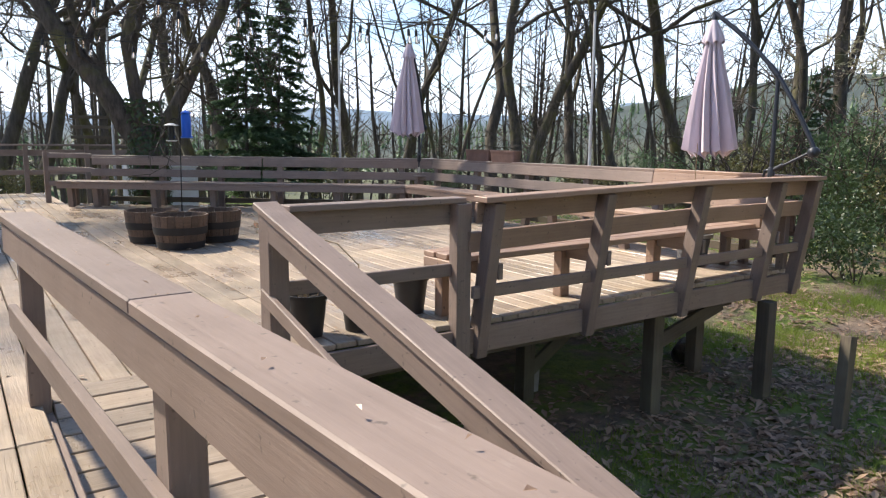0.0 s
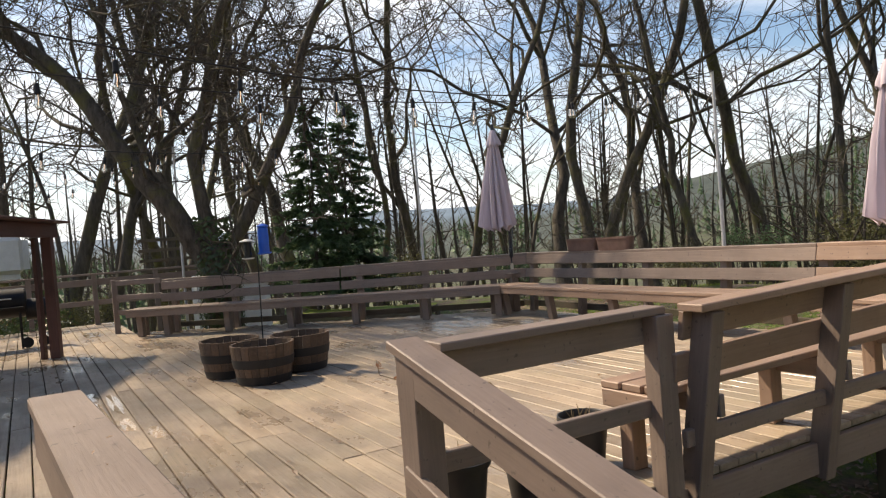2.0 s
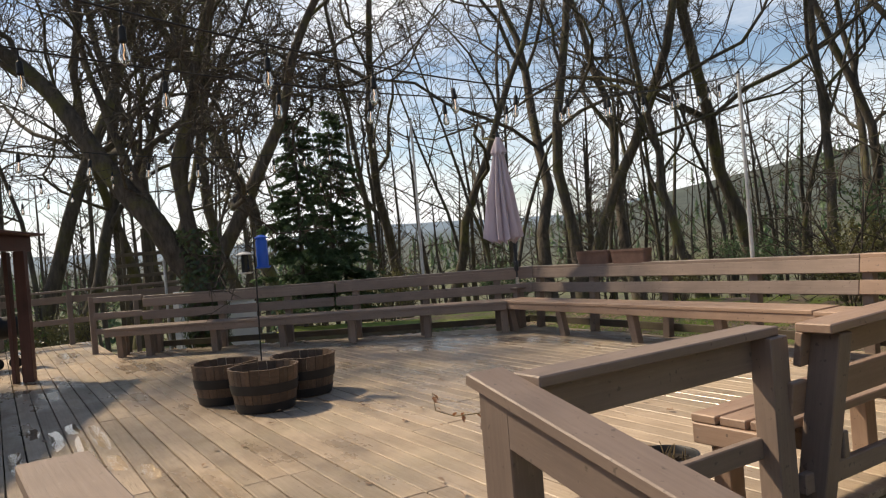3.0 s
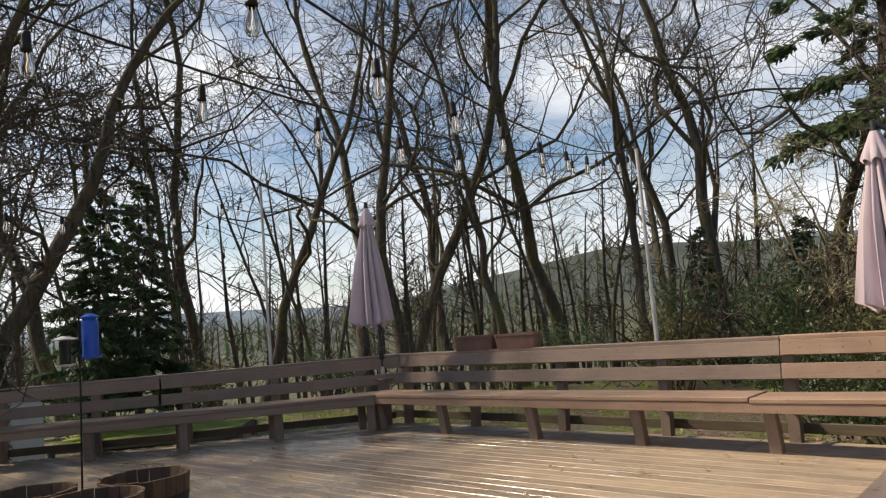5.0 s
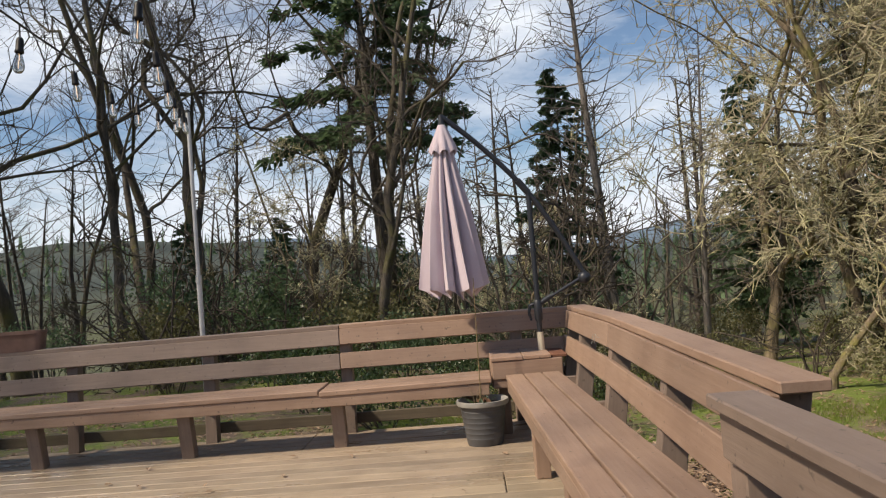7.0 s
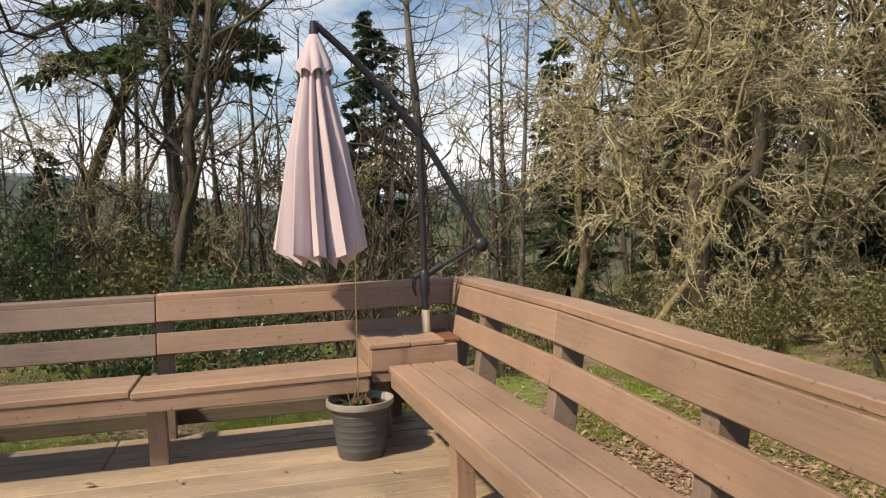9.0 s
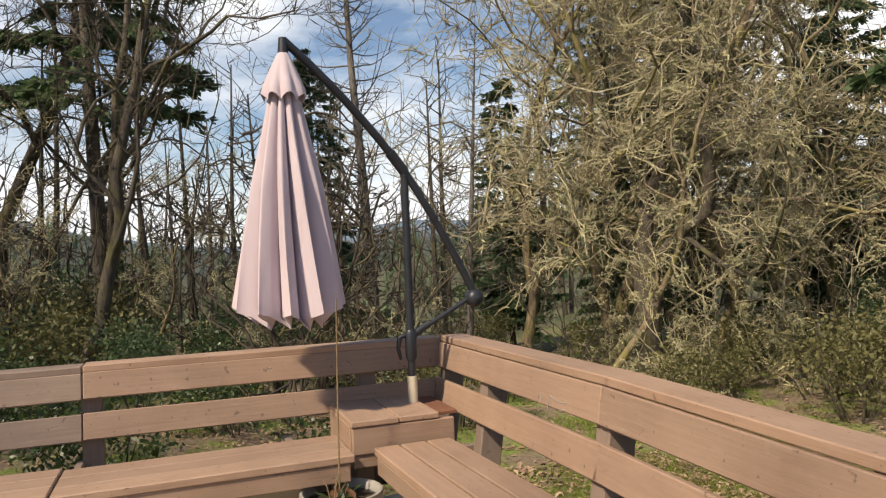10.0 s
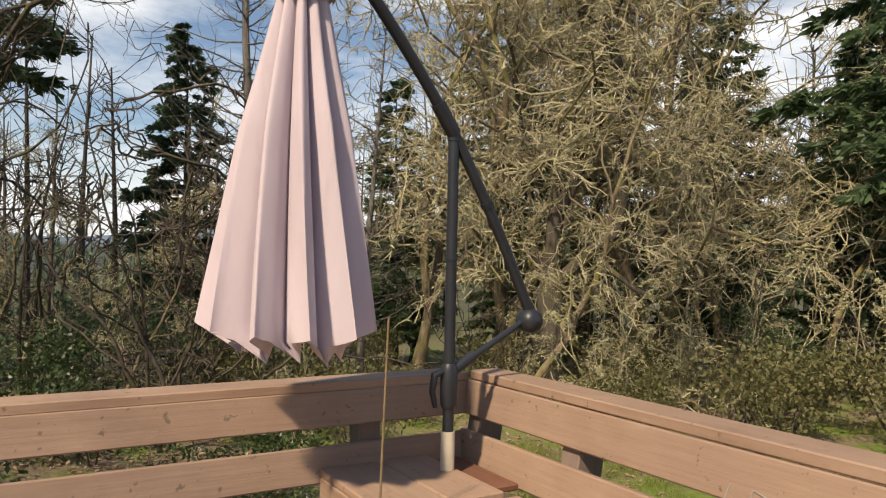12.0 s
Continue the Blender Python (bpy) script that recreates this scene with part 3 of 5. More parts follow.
# ---- unseen house wall added to close the west and block sky fill ----
house = thing("wall_west", (-5.3, 1.0, 0), "unseen plain brown clapboard house wall, added to block western sky light", "wall", kind="structure")
for k in range(20):
    z = -1.0 + k * 0.19
    beam("siding_board", (-5.32, -8.0, z), (-5.32, 9.0, z), 0.025, 0.20, SIDING, house, up=(-0.08, 0, 1))
beam("backing", (-5.46, -8.0, 0.85), (-5.46, 9.0, 0.85), 0.20, 4.0, SIDING, house)


# ---- trees ----
class Sticks:
    """Gathers tapered branches into vertex and face lists."""

    def __init__(self):
        self.v, self.f = [], []

    def add(self, pts, radii, n, point=False):
        """A tapered rod along pts; with point it runs out to a tip."""
        o = len(self.v)
        d0 = (pts[-1] - pts[0])
        d0 = d0 / (np.linalg.norm(d0) + 1e-9)
        ref = np.array((0.0, 0.0, 1.0)) if abs(d0[2]) < 0.8 else np.array((1.0, 0.0, 0.0))
        a = np.cross(d0, ref)
        a /= np.linalg.norm(a)
        b = np.cross(a, d0)
        ang = np.arange(n) * 2 * math.pi / n
        ring = np.cos(ang)[:, None] * a + np.sin(ang)[:, None] * b
        body = pts[:-1] if point else pts
        vs = (body[:, None, :] + ring[None] * radii[:len(body), None, None]).reshape(-1, 3)
        self.v.extend(map(tuple, vs))
        for k in range(len(body) - 1):
            p, q = o + k * n, o + (k + 1) * n
            for i in range(n):
                j = (i + 1) % n
                self.f.append((p + i, p + j, q + j, q + i))
        if point:
            tip, p = len(self.v), o + (len(body) - 1) * n
            self.v.append(tuple(pts[-1]))
            for i in range(n):
                self.f.append((p + i, p + (i + 1) % n, tip))


def wander(rng, p, d, length, segs, crook, lift, droop=0.0):
    pts = [p]
    step = length / segs
    for k in range(segs):
        d = d + rng.normal(0, crook, 3)
        d[2] += lift - droop * k / segs
        d = d / np.linalg.norm(d)
        p = p + d * step
        pts.append(p)
    return np.array(pts)


def side_way(rng, d, spread):
    t = rng.normal(0, 1, 3)
    t -= d * t.dot(d)
    t /= np.linalg.norm(t)
    w = d * math.cos(spread) + t * math.sin(spread)
    return w / np.linalg.norm(w)


def tuft(store, rng, c):
    """A pinch of hanging lichen: three narrow drooping blades."""
    for _ in range(3):
        s = rng.uniform(0.035, 0.09)
        a = rng.normal(0, 1, 3)
        a[2] = -abs(a[2]) * 0.8
        a /= np.linalg.norm(a)
        b = np.cross(a, rng.normal(0, 1, 3))
        b /= np.linalg.norm(b) + 1e-9
        o = len(store.v)
        store.v.extend((tuple(c + b * s * 0.22), tuple(c - b * s * 0.22), tuple(c + a * s)))
        store.f.append((o, o + 1, o + 2))


def oak_meshes(seed, tall=14.0, girth=0.24, fork=0.3, limbs=9, crook=0.16, detail=1.0, gnarl=1.0, lean=(0, 0), splits=1, thick=1.0, low=0.0, stub=0.0, leans=(), tufts=0.0, bend=0.6):
    """Trunk mesh and crown mesh data of a bare tree."""
    rng = np.random.default_rng(seed)
    trunk, crown, moss = Sticks(), Sticks(), Sticks()
    stems = []
    base = np.array((0.0, 0.0, -0.3))
    if stub:
        trunk.add(np.array([(0, 0, -0.4), (0.02, 0, 0.1), (0.0, 0.02, stub * 0.5), (-0.03, 0.0, stub), (-0.04, 0, stub + 0.45)]), np.array((girth * 1.5, girth * 1.12, girth, girth * 1.12, girth * 0.7)), 12)
        base = np.array((-0.02, 0.0, stub - 0.1))
        splits = len(leans)
    for k in range(splits):
        d = np.array((lean[0], lean[1], 1.0)) + (rng.normal(0, 0.22, 3) * (1, 1, 0) if splits > 1 else 0)
        if stub:
            d = np.array((*leans[k][:2], 1.0))
        d = d / np.linalg.norm(d)
        pts = wander(rng, base, d, tall * (1 - 0.12 * k), 16, crook * bend, 0.05 + 0.08 * bend)
        g = girth * (leans[k][2] if stub else 1.0 if splits == 1 else 0.8)
        rad = g * (1 - np.linspace(0, 1, 17) ** 0.9 * 0.93)
        if not stub:
            rad[0] *= 1.45
            rad[1] *= 1.08
        trunk.add(pts, rad, 9 if girth > 0.05 else 5)
        stems.append((pts, rad))
    for pts, rad in stems:
        nl = max(3, int(limbs / splits * (1.3 if splits > 1 else 1)))
        for i in range(nl):
            f = fork + (0.97 - fork) * ((i + rng.random() * 0.8) / nl)
            k = min(int(f * 16), 15)
            p, d = pts[k], pts[k + 1] - pts[k]
            d = d / np.linalg.norm(d)
            w = side_way(rng, d, rng.uniform(0.5, 1.15) + low * (1 - f))
            length = tall * rng.uniform(0.28, 0.52) * (1.18 - 0.62 * f)
            lp = wander(rng, p, w, length, 10, crook * gnarl * 1.2, 0.09)
            lr = np.maximum(rad[k] * rng.uniform(0.4, 0.66) * (1 - np.linspace(0, 1, 11) * 0.86), 0.012 * thick)
            trunk.add(lp, lr, 6 if girth > 0.05 else 4)
            for j in range(int(7 * detail ** 0.5)):
                fk = rng.uniform(0.2, 1.0)
                q = min(int(fk * 10), 9)
                d2 = lp[q + 1] - lp[q]
                d2 = d2 / np.linalg.norm(d2)
                bl = length * rng.uniform(0.28, 0.6) * (1.15 - 0.45 * fk)
                bp = wander(rng, lp[q], side_way(rng, d2, rng.uniform(0.5, 1.1)), bl, 7, crook * gnarl * 1.6, 0.06)
                br = np.maximum(lr[q] * 0.55 * (1 - np.linspace(0, 1, 8) * 0.8), 0.007 * thick)
                crown.add(bp, br, 3, True)
                for _ in range(int(tufts * 5)):
                    tuft(moss, rng, bp[rng.integers(0, 8)] + rng.normal(0, 0.03, 3))
                for _ in range(int(8 * detail)):
                    q2 = rng.integers(1, 7)
                    d3 = bp[q2 + 1] - bp[q2]
                    d3 = d3 / np.linalg.norm(d3)
                    tl = bl * rng.uniform(0.25, 0.6)
                    tp = wander(rng, bp[q2], side_way(rng, d3, rng.uniform(0.5, 1.2)), tl, 4, crook * gnarl * 2.0, 0.05)
                    for _ in range(int(tufts * 2)):
                        tuft(moss, rng, tp[rng.integers(0, 5)])
                    crown.add(tp, np.array((0.0095, 0.0085, 0.007, 0.006, 0.003)) * thick, 3, True)
                    for _ in range(int(3.6 * detail)):
                        q3 = rng.integers(0, 4)
                        d4 = tp[q3 + 1] - tp[q3]
                        d4 = d4 / np.linalg.norm(d4)
                        fp = wander(rng, tp[q3], side_way(rng, d4, rng.uniform(0.5, 1.3)), tl * rng.uniform(0.3, 0.7), 2, crook * 2.2, 0.04)
                        crown.add(fp, np.array((0.0065, 0.0055, 0.0025)) * thick, 3, True)
    return trunk, crown, moss


def tree_thing(name, trunk, crown, moss, bark_m, twig_m, label, category, group, crown_name="crown"):
    t = thing(name, (0, 0, 0), label, category, group)
    tr = part("trunk", mesh_from("trunk", trunk.v, trunk.f, bark_m), bark_m, t)
    for p in tr.data.polygons:
        p.use_smooth = True
    part(crown_name, mesh_from("crown", crown.v, crown.f, twig_m), twig_m, t)
    if moss.f:
        part("lichen", mesh_from("lichen", moss.v, moss.f, TUFT), TUFT, t)
    return t


def fir_meshes(seed, tall=16.0, girth=0.22, first=0.25, reach=2.6, whorls=26, needles=True, thin=1.0):
    rng = np.random.default_rng(seed)
    trunk, leaves = Sticks(), Sticks()
    pts = wander(rng, np.array((0.0, 0.0, -0.3)), np.array((0.0, 0.0, 1.0)), tall, 14, 0.012, 0.05)
    rad = np.maximum(girth * (1 - np.linspace(0, 1, 15) * 0.95), 0.012)
    trunk.add(pts, rad, 9)
    for w in range(whorls):
        for _ in range(rng.integers(4, 7)):
            if rng.random() > thin:
                continue
            f = min(first + (0.99 - first) * (w + rng.uniform(-0.6, 1.2)) / whorls, 0.99)
            k = max(f, 0.05) * 14
            p = pts[int(k)] + (pts[min(int(k) + 1, 14)] - pts[int(k)]) * (k % 1)
            a = rng.uniform(0, 2 * math.pi)
            length = reach * min(1.0, (1.04 - f) / (1.04 - first)) ** 0.8 * rng.uniform(0.5, 1.15) + 0.15
            d = np.array((math.cos(a), math.sin(a), rng.uniform(0.0, 0.35) if needles else rng.uniform(-0.15, 0.25)))
            bp = wander(rng, p, d / np.linalg.norm(d), length, 7, 0.06 if needles else 0.12, -0.09 if needles else 0.10, -0.10 if needles else 0.0)
            trunk.add(bp, np.maximum(0.028 * (1 - np.linspace(0, 1, 8) * 0.85) * (0.5 + length / reach * 0.6), 0.005), 3, True)
            if not needles:
                for _ in range(5):
                    q = rng.integers(1, 7)
                    d2 = side_way(rng, (bp[q + 1] - bp[q]) / np.linalg.norm(bp[q + 1] - bp[q]), 0.8)
                    leaves.add(wander(rng, bp[q], d2, length * 0.3, 3, 0.15, 0.03), np.array((0.009, 0.007, 0.005, 0.003)), 3)
                continue
            n = int(11 + length * 12)
            for j in range(n):
                u = rng.uniform(0.18, 1.0) * 7
                q = min(int(u), 6)
                c = bp[q] + (bp[q + 1] - bp[q]) * (u - q)
                along = (bp[q + 1] - bp[q]) / np.linalg.norm(bp[q + 1] - bp[q])
                side = np.cross(along, (0, 0, 1)) * rng.choice((-1, 1))
                out = along * rng.uniform(0.4, 1.0) + side * rng.uniform(0.3, 1.0) + np.array((0, 0, rng.uniform(-0.75, 0.15)))
                out /= np.linalg.norm(out)
                ln = rng.uniform(0.24, 0.52) * (0.6 + 0.4 * length / reach)
                spray(leaves, rng, c, out, ln)
    return trunk, leaves, Sticks()


def spray(leaves, rng, c, out, ln):
    """A needle spray: a spindle of thin blades round a twig."""
    o = len(leaves.v)
    s = np.cross(out, rng.normal(0, 1, 3))
    s /= np.linalg.norm(s) + 1e-9
    t = np.cross(out, s)
    for k in range(3):
        w = (s * math.cos(k * 2.1) + t * math.sin(k * 2.1)) * ln * 0.30
        b0 = c + out * ln * 0.2 * k
        leaves.v.extend((tuple(b0), tuple(b0 + out * ln * 0.45 + w), tuple(b0 + out * ln * (0.8 - 0.1 * k) + w * 0.25)))
        leaves.f.append((o + 3 * k, o + 3 * k + 1, o + 3 * k + 2))
        leaves.v.extend((tuple(b0), tuple(b0 + out * ln * 0.5 - w), tuple(b0 + out * ln * 0.9 - w * 0.2)))
        o += 3
        leaves.f.append((o + 3 * k, o + 3 * k + 1, o + 3 * k + 2))


def bearing(deg, dist, ox=-1.92, oy=4.6):
    return ox + dist * math.sin(radians(deg)), oy + dist * math.cos(radians(deg))


def put(proto, x, y, turn=0.0, s=1.0):
    return copy_thing(proto, at(x, y, height(x, y), turn, s))


OAK_L, OAK_S = "tall bare oak with dark mossy trunk and twiggy crown", "gnarled bare oak covered in pale lichen and moss"
protos = []


def oak_proto(seed, mats=(BARK, TWIG), label=OAK_L, **kw):
    t = tree_thing("oak_tree", *oak_meshes(seed, **kw), *mats, label, "tree", "bare oaks")
    t.location = (0, 0, -400)
    protos.append(t)
    return t


def plant_once(t, x, y, turn=0.0, s=1.0):
    """Plant the first of a kind itself, with no copy left over."""
    t.matrix_basis = at(x, y, height(x, y), turn, s)
    PLACE[t] = t.matrix_basis.copy()
    return t


PLANTED = set()


def plant(t, x, y, turn=0.0, s=1.0, label=""):
    if t in PLANTED:
        o = put(t, x, y, turn, s)
    else:
        PLANTED.add(t)
        o = plant_once(t, x, y, turn, s)
    if label:
        o["label"] = label
    return o


big = oak_proto(11, tall=11, girth=0.31, fork=0.2, limbs=30, crook=0.30, detail=1.0, gnarl=1.0, low=0.2, stub=1.75, leans=((-0.66, 0.12, 0.72), (0.42, -0.1, 0.46), (-0.12, -0.05, 0.50), (-1.05, -0.25, 0.36)), bend=0.45, thick=1.2)
o_a = oak_proto(3, tall=15, girth=0.14, fork=0.24, limbs=12, crook=0.20, detail=0.8, thick=0.8)
o_b = oak_proto(5, tall=14, girth=0.14, fork=0.24, limbs=13, crook=0.22, splits=2, detail=0.8, thick=0.8)
o_c = oak_proto(8, tall=16, girth=0.13, fork=0.28, limbs=12, crook=0.19, lean=(0.16, 0.1), detail=0.8, thick=0.8)
o_d = oak_proto(21, tall=13, girth=0.13, fork=0.2, limbs=13, crook=0.24, gnarl=1.2, detail=0.85, thick=0.8)
thin_a = oak_proto(31, tall=12, girth=0.075, fork=0.3, limbs=8, crook=0.14, detail=0.65, label="slender bare sapling with fine dark twigs", thick=0.8)
thin_b = oak_proto(33, tall=11, girth=0.07, fork=0.2, limbs=8, crook=0.16, detail=0.65, splits=2, label="slender bare sapling with fine dark twigs", thick=0.8)
LM = (LICHEN_BARK, LICHEN_TWIG)
l_a = oak_proto(41, LM, OAK_S, tall=12, girth=0.155, fork=0.14, limbs=15, crook=0.27, gnarl=1.3, detail=0.85, thick=1.25, low=0.3, tufts=1.0, bend=0.7)
l_b = oak_proto(43, LM, OAK_S, tall=13, girth=0.13, fork=0.13, limbs=15, crook=0.25, gnarl=1.3, detail=0.85, splits=2, thick=1.25, low=0.3, tufts=1.0, bend=0.7)
l_c = oak_proto(47, LM, OAK_S, tall=10, girth=0.10, fork=0.1, limbs=12, crook=0.27, gnarl=1.3, detail=0.85, thick=1.3, low=0.4, tufts=1.0, bend=0.7)
hero = oak_proto(49, (BARK, LICHEN_TWIG), "broad old oak with twisting mossy limbs and lichen", tall=10.5, girth=0.27, fork=0.12, limbs=26, crook=0.30, gnarl=1.25, detail=1.0, thick=1.2, low=0.35, stub=2.2, leans=((-0.55, 0.35, 0.75), (0.15, -0.2, 0.8), (0.6, -0.5, 0.6)), tufts=1.0, bend=0.9)

# the trees that stand out, one by one
plant(big, 1.15, 15.9, 0, 1.0, "massive forked oak with ivy-darkened lower trunk")
for deg, dist, t, turn, s in ((26.6, 29, o_b, 40, 1.5), (33.0, 29, o_a, 10, 1.6), (44.4, 28, o_b, 200, 1.6), (53.6, 27, o_d, 90, 1.5), (62.8, 26, o_c, 150, 1.45),
                              (69.7, 28, o_d, 10, 1.55), (41.6, 33, o_a, 120, 1.5), (57, 34, o_a, 250, 1.5), (65.5, 33, o_b, 300, 1.4), (48.5, 36, o_d, 30, 1.6),
                              (74, 26, o_a, 310, 1.05), (78, 18, o_d, 220, 0.78), (80.5, 24, o_b, 100, 1.0), (21, 30, o_a, 200, 1.4), (29.5, 38, o_d, 170, 1.6), (17, 34, o_c, 280, 1.6),
                              (12, 24, o_b, 310, 1.15), (5, 21, o_d, 330, 1.05), (1.5, 19, o_a, 70, 0.95), (9, 23, o_b, 140, 1.1), (-1, 25, o_b, 20, 1.0), (-6, 22, o_c, 60, 0.95),
                              # the last two stand out of view, added to shade the west deck
                              (-11, 26, o_a, 75, 1.0), (-22, 28, o_d, 140, 1.1), (-26, 20, o_a, 240, 0.9), (-20, 16, o_d, 15, 0.85)):
    plant(t, *bearing(deg, dist), turn, s)
for deg, dist, t, turn, s in ((3, 17, thin_a, 0, 1), (22.5, 27, thin_b, 90, 1.3), (34.8, 34, thin_a, 10, 1.5), (38.5, 28, thin_b, 60, 1.3),
                              (46.5, 29, thin_a, 250, 1.4), (55.6, 28, thin_a, 20, 1.4), (60, 30, thin_a, 160, 1.4), (51, 31, thin_b, 95, 1.4),
                              (67, 30, thin_a, 210, 1.4), (76, 22, thin_b, 330, 0.95), (-4, 27, thin_a, 15, 1.2), (-9, 30, thin_b, 45, 1.2), (14.5, 26, thin_a, 200, 1.2)):
    plant(t, *bearing(deg, dist), turn, s)
for x, y, t, turn, s in ((14.3, -3.3, hero, 25, 1.0), (12.0, -0.6, l_c, 40, 0.8), (14.0, -6.0, l_a, 210, 1.2), (16, -3.6, l_b, 200, 1.3), (14.9, -7.4, l_b, 40, 1.3), (19, -10, l_a, 190, 1.35), (13.9, 5.2, l_c, 120, 0.55),
                         (17, -1.5, l_b, 20, 1.0), (18, -5, l_a, 330, 1.15), (11, -7.5, l_c, 80, 1.2), (15, -10, l_b, 170, 1.15), (9, -10, l_a, 260, 1.1), (5, -9, l_c, 10, 1.3), (19, 7.5, l_c, 65, 0.75),
                         (12, -13, l_a, 15, 1.2), (20, -9, l_b, 75, 1.2), (2, -12, l_b, 200, 1.2), (17.5, 8.5, l_c, 250, 0.95), (23, -8, l_b, 310, 1.1)):
    plant(t, x, y, turn, s)

FIR_L = "dark green fir with sparse drooping boughs"


def fir_proto(seed, label=FIR_L, mats=(GREYBARK, NEEDLE), **kw):
    return tree_thing("fir_tree", *fir_meshes(seed, **kw), *mats, label, "tree", "firs")


f_a = fir_proto(2, tall=19, girth=0.24, first=0.36, reach=3.3, whorls=30, thin=0.8)
f_b = fir_proto(4, tall=13, girth=0.15, first=0.14, reach=2.9, whorls=34, thin=0.95)
f_c = fir_proto(9, "dark green fir with heavy low hanging boughs", tall=17, girth=0.2, first=0.26, reach=3.3, whorls=30, thin=0.9)
f_s = fir_proto(6, "dead grey fir snag with bare upturned branches", (SNAG, SNAG), tall=14, girth=0.17, first=0.2, reach=2.9, whorls=24, needles=False, thin=0.95)
plant(f_a, 21.8, 8.25, 0, 1.05)
plant(f_b, 25.6, 1.95, 60, 0.86)
plant(f_s, 17.95, 1.9, 30, 1.0)
plant(f_s, 16.7, 0.0, 150, 0.62, "thin dead snag with short bare branches")
for x, y, t, turn, s in ((4.6, 20.5, f_b, 100, 0.52), (5.9, 21.5, f_b, 20, 0.55), (20, -9.5, f_a, 80, 0.8), (9.0, -8.8, f_c, 160, 1.05), (19.5, -6.8, f_b, 75, 0.75), (22, -3.6, f_b, 190, 0.8), (17.2, -10.8, f_b, 320, 0.85), (12.5, -11.5, f_b, 10, 0.8), (27, -11, f_a, 240, 0.9), (14, -15, f_b, 300, 1.1),
                         (27, 13, f_b, 20, 0.55), (24, 15.5, f_b, 250, 0.5), (29, 8.5, f_b, 140, 0.55), (19, -15, f_b, 130, 1.2), (3, -16, f_a, 100, 1.0)):
    plant(t, x, y, turn, s)
# two unseen oaks added so their crowns keep sun off the left deck
for x, y, t, turn, s in ((-10, 18, o_d, 50, 1.1), (-12, 14.5, o_a, 95, 1.05)):
    plant(t, x, y, turn, s)


# ---- cantilever umbrellas, closed ----
def canopy_mesh(h, r_low, folds, seed):
    """Hanging folded cloth, gathered at the top, with deep pleats and a ragged hem."""
    rng = random.Random(seed)
    bm = bmesh.new()
    n, rows = folds * 12, 22
    ph = [rng.uniform(-0.25, 0.25) for _ in range(folds)]
    amp = [rng.uniform(0.75, 1.25) for _ in range(folds)]
    drop = [rng.uniform(-0.025, 0.02) for _ in range(folds)]
    grid = []
    for k in range(rows + 1):
        f = k / rows
        ring = []
        for i in range(n):
            u = i / n * folds
            j = int(u) % folds
            w = u - int(u)
            nxt = (j + 1) % folds
            am = amp[j] * (1 - w) + amp[nxt] * w
            dp = drop[j] * (1 - w) + drop[nxt] * w
            bulge = abs(math.sin(math.pi * (w + ph[j] * w * (1 - w) * 2)))
            r = 0.045 + (r_low - 0.045) * (f ** 0.86)
            r *= 0.52 + (0.54 * bulge ** 0.55) * (0.7 + 0.3 * am) * min(1, 0.5 + f)
            th = 2 * math.pi * i / n + 0.34 * f + 0.10 * math.sin(2 * math.pi * w) * am * f
            z = -h * f + (0.035 * (bulge - 0.6) + dp) * max(0, f - 0.8) * 5
            ring.append(bm.verts.new((r * math.cos(th), r * math.sin(th), z)))
        grid.append(ring)
    for a, b in zip(grid, grid[1:]):
        for i in range(n):
            bm.faces.new((a[i], b[i], b[(i + 1) % n], a[(i + 1) % n]))
    # the cloth turns in under the hem
    inner = []
    for i in range(n):
        p = grid[-1][i].co
        q = grid[-1][(i + 5) % n].co
        inner.append(bm.verts.new((q.x * 0.62, q.y * 0.62, p.z - 0.035 + 0.03 * math.sin(i * 0.5))))
    core = []
    for i in range(n):
        p = inner[(i + 9) % n].co
        core.append(bm.verts.new((p.x * 0.4, p.y * 0.4, p.z + 0.16)))
    for a, b in ((grid[-1], inner), (inner, core)):
        for i in range(n):
            bm.faces.new((a[i], b[i], b[(i + 1) % n], a[(i + 1) % n]))
    return bm


def vent_mesh(folds=8):
    bm = bmesh.new()
    n, rows, grid = folds * 8, 6, []
    for k in range(rows + 1):
        f = k / rows
        ring = []
        for i in range(n):
            w = (i / n * folds) % 1
            bulge = abs(math.sin(math.pi * w))
            r = 0.034 + 0.085 * f ** 0.85
            r *= 0.86 + 0.2 * bulge * f
            if k == rows:
                r *= 0.93
            th = 2 * math.pi * i / n + 0.2 * f
            ring.append(bm.verts.new((r * math.cos(th), r * math.sin(th), -0.21 * f - 0.035 * (1 - bulge) * max(0, f - 0.6) * 2.5)))
        grid.append(ring)
    for a, b in zip(grid, grid[1:]):
        for i in range(n):
            bm.faces.new((a[i], b[i], b[(i + 1) % n], a[(i + 1) % n]))
    return bm


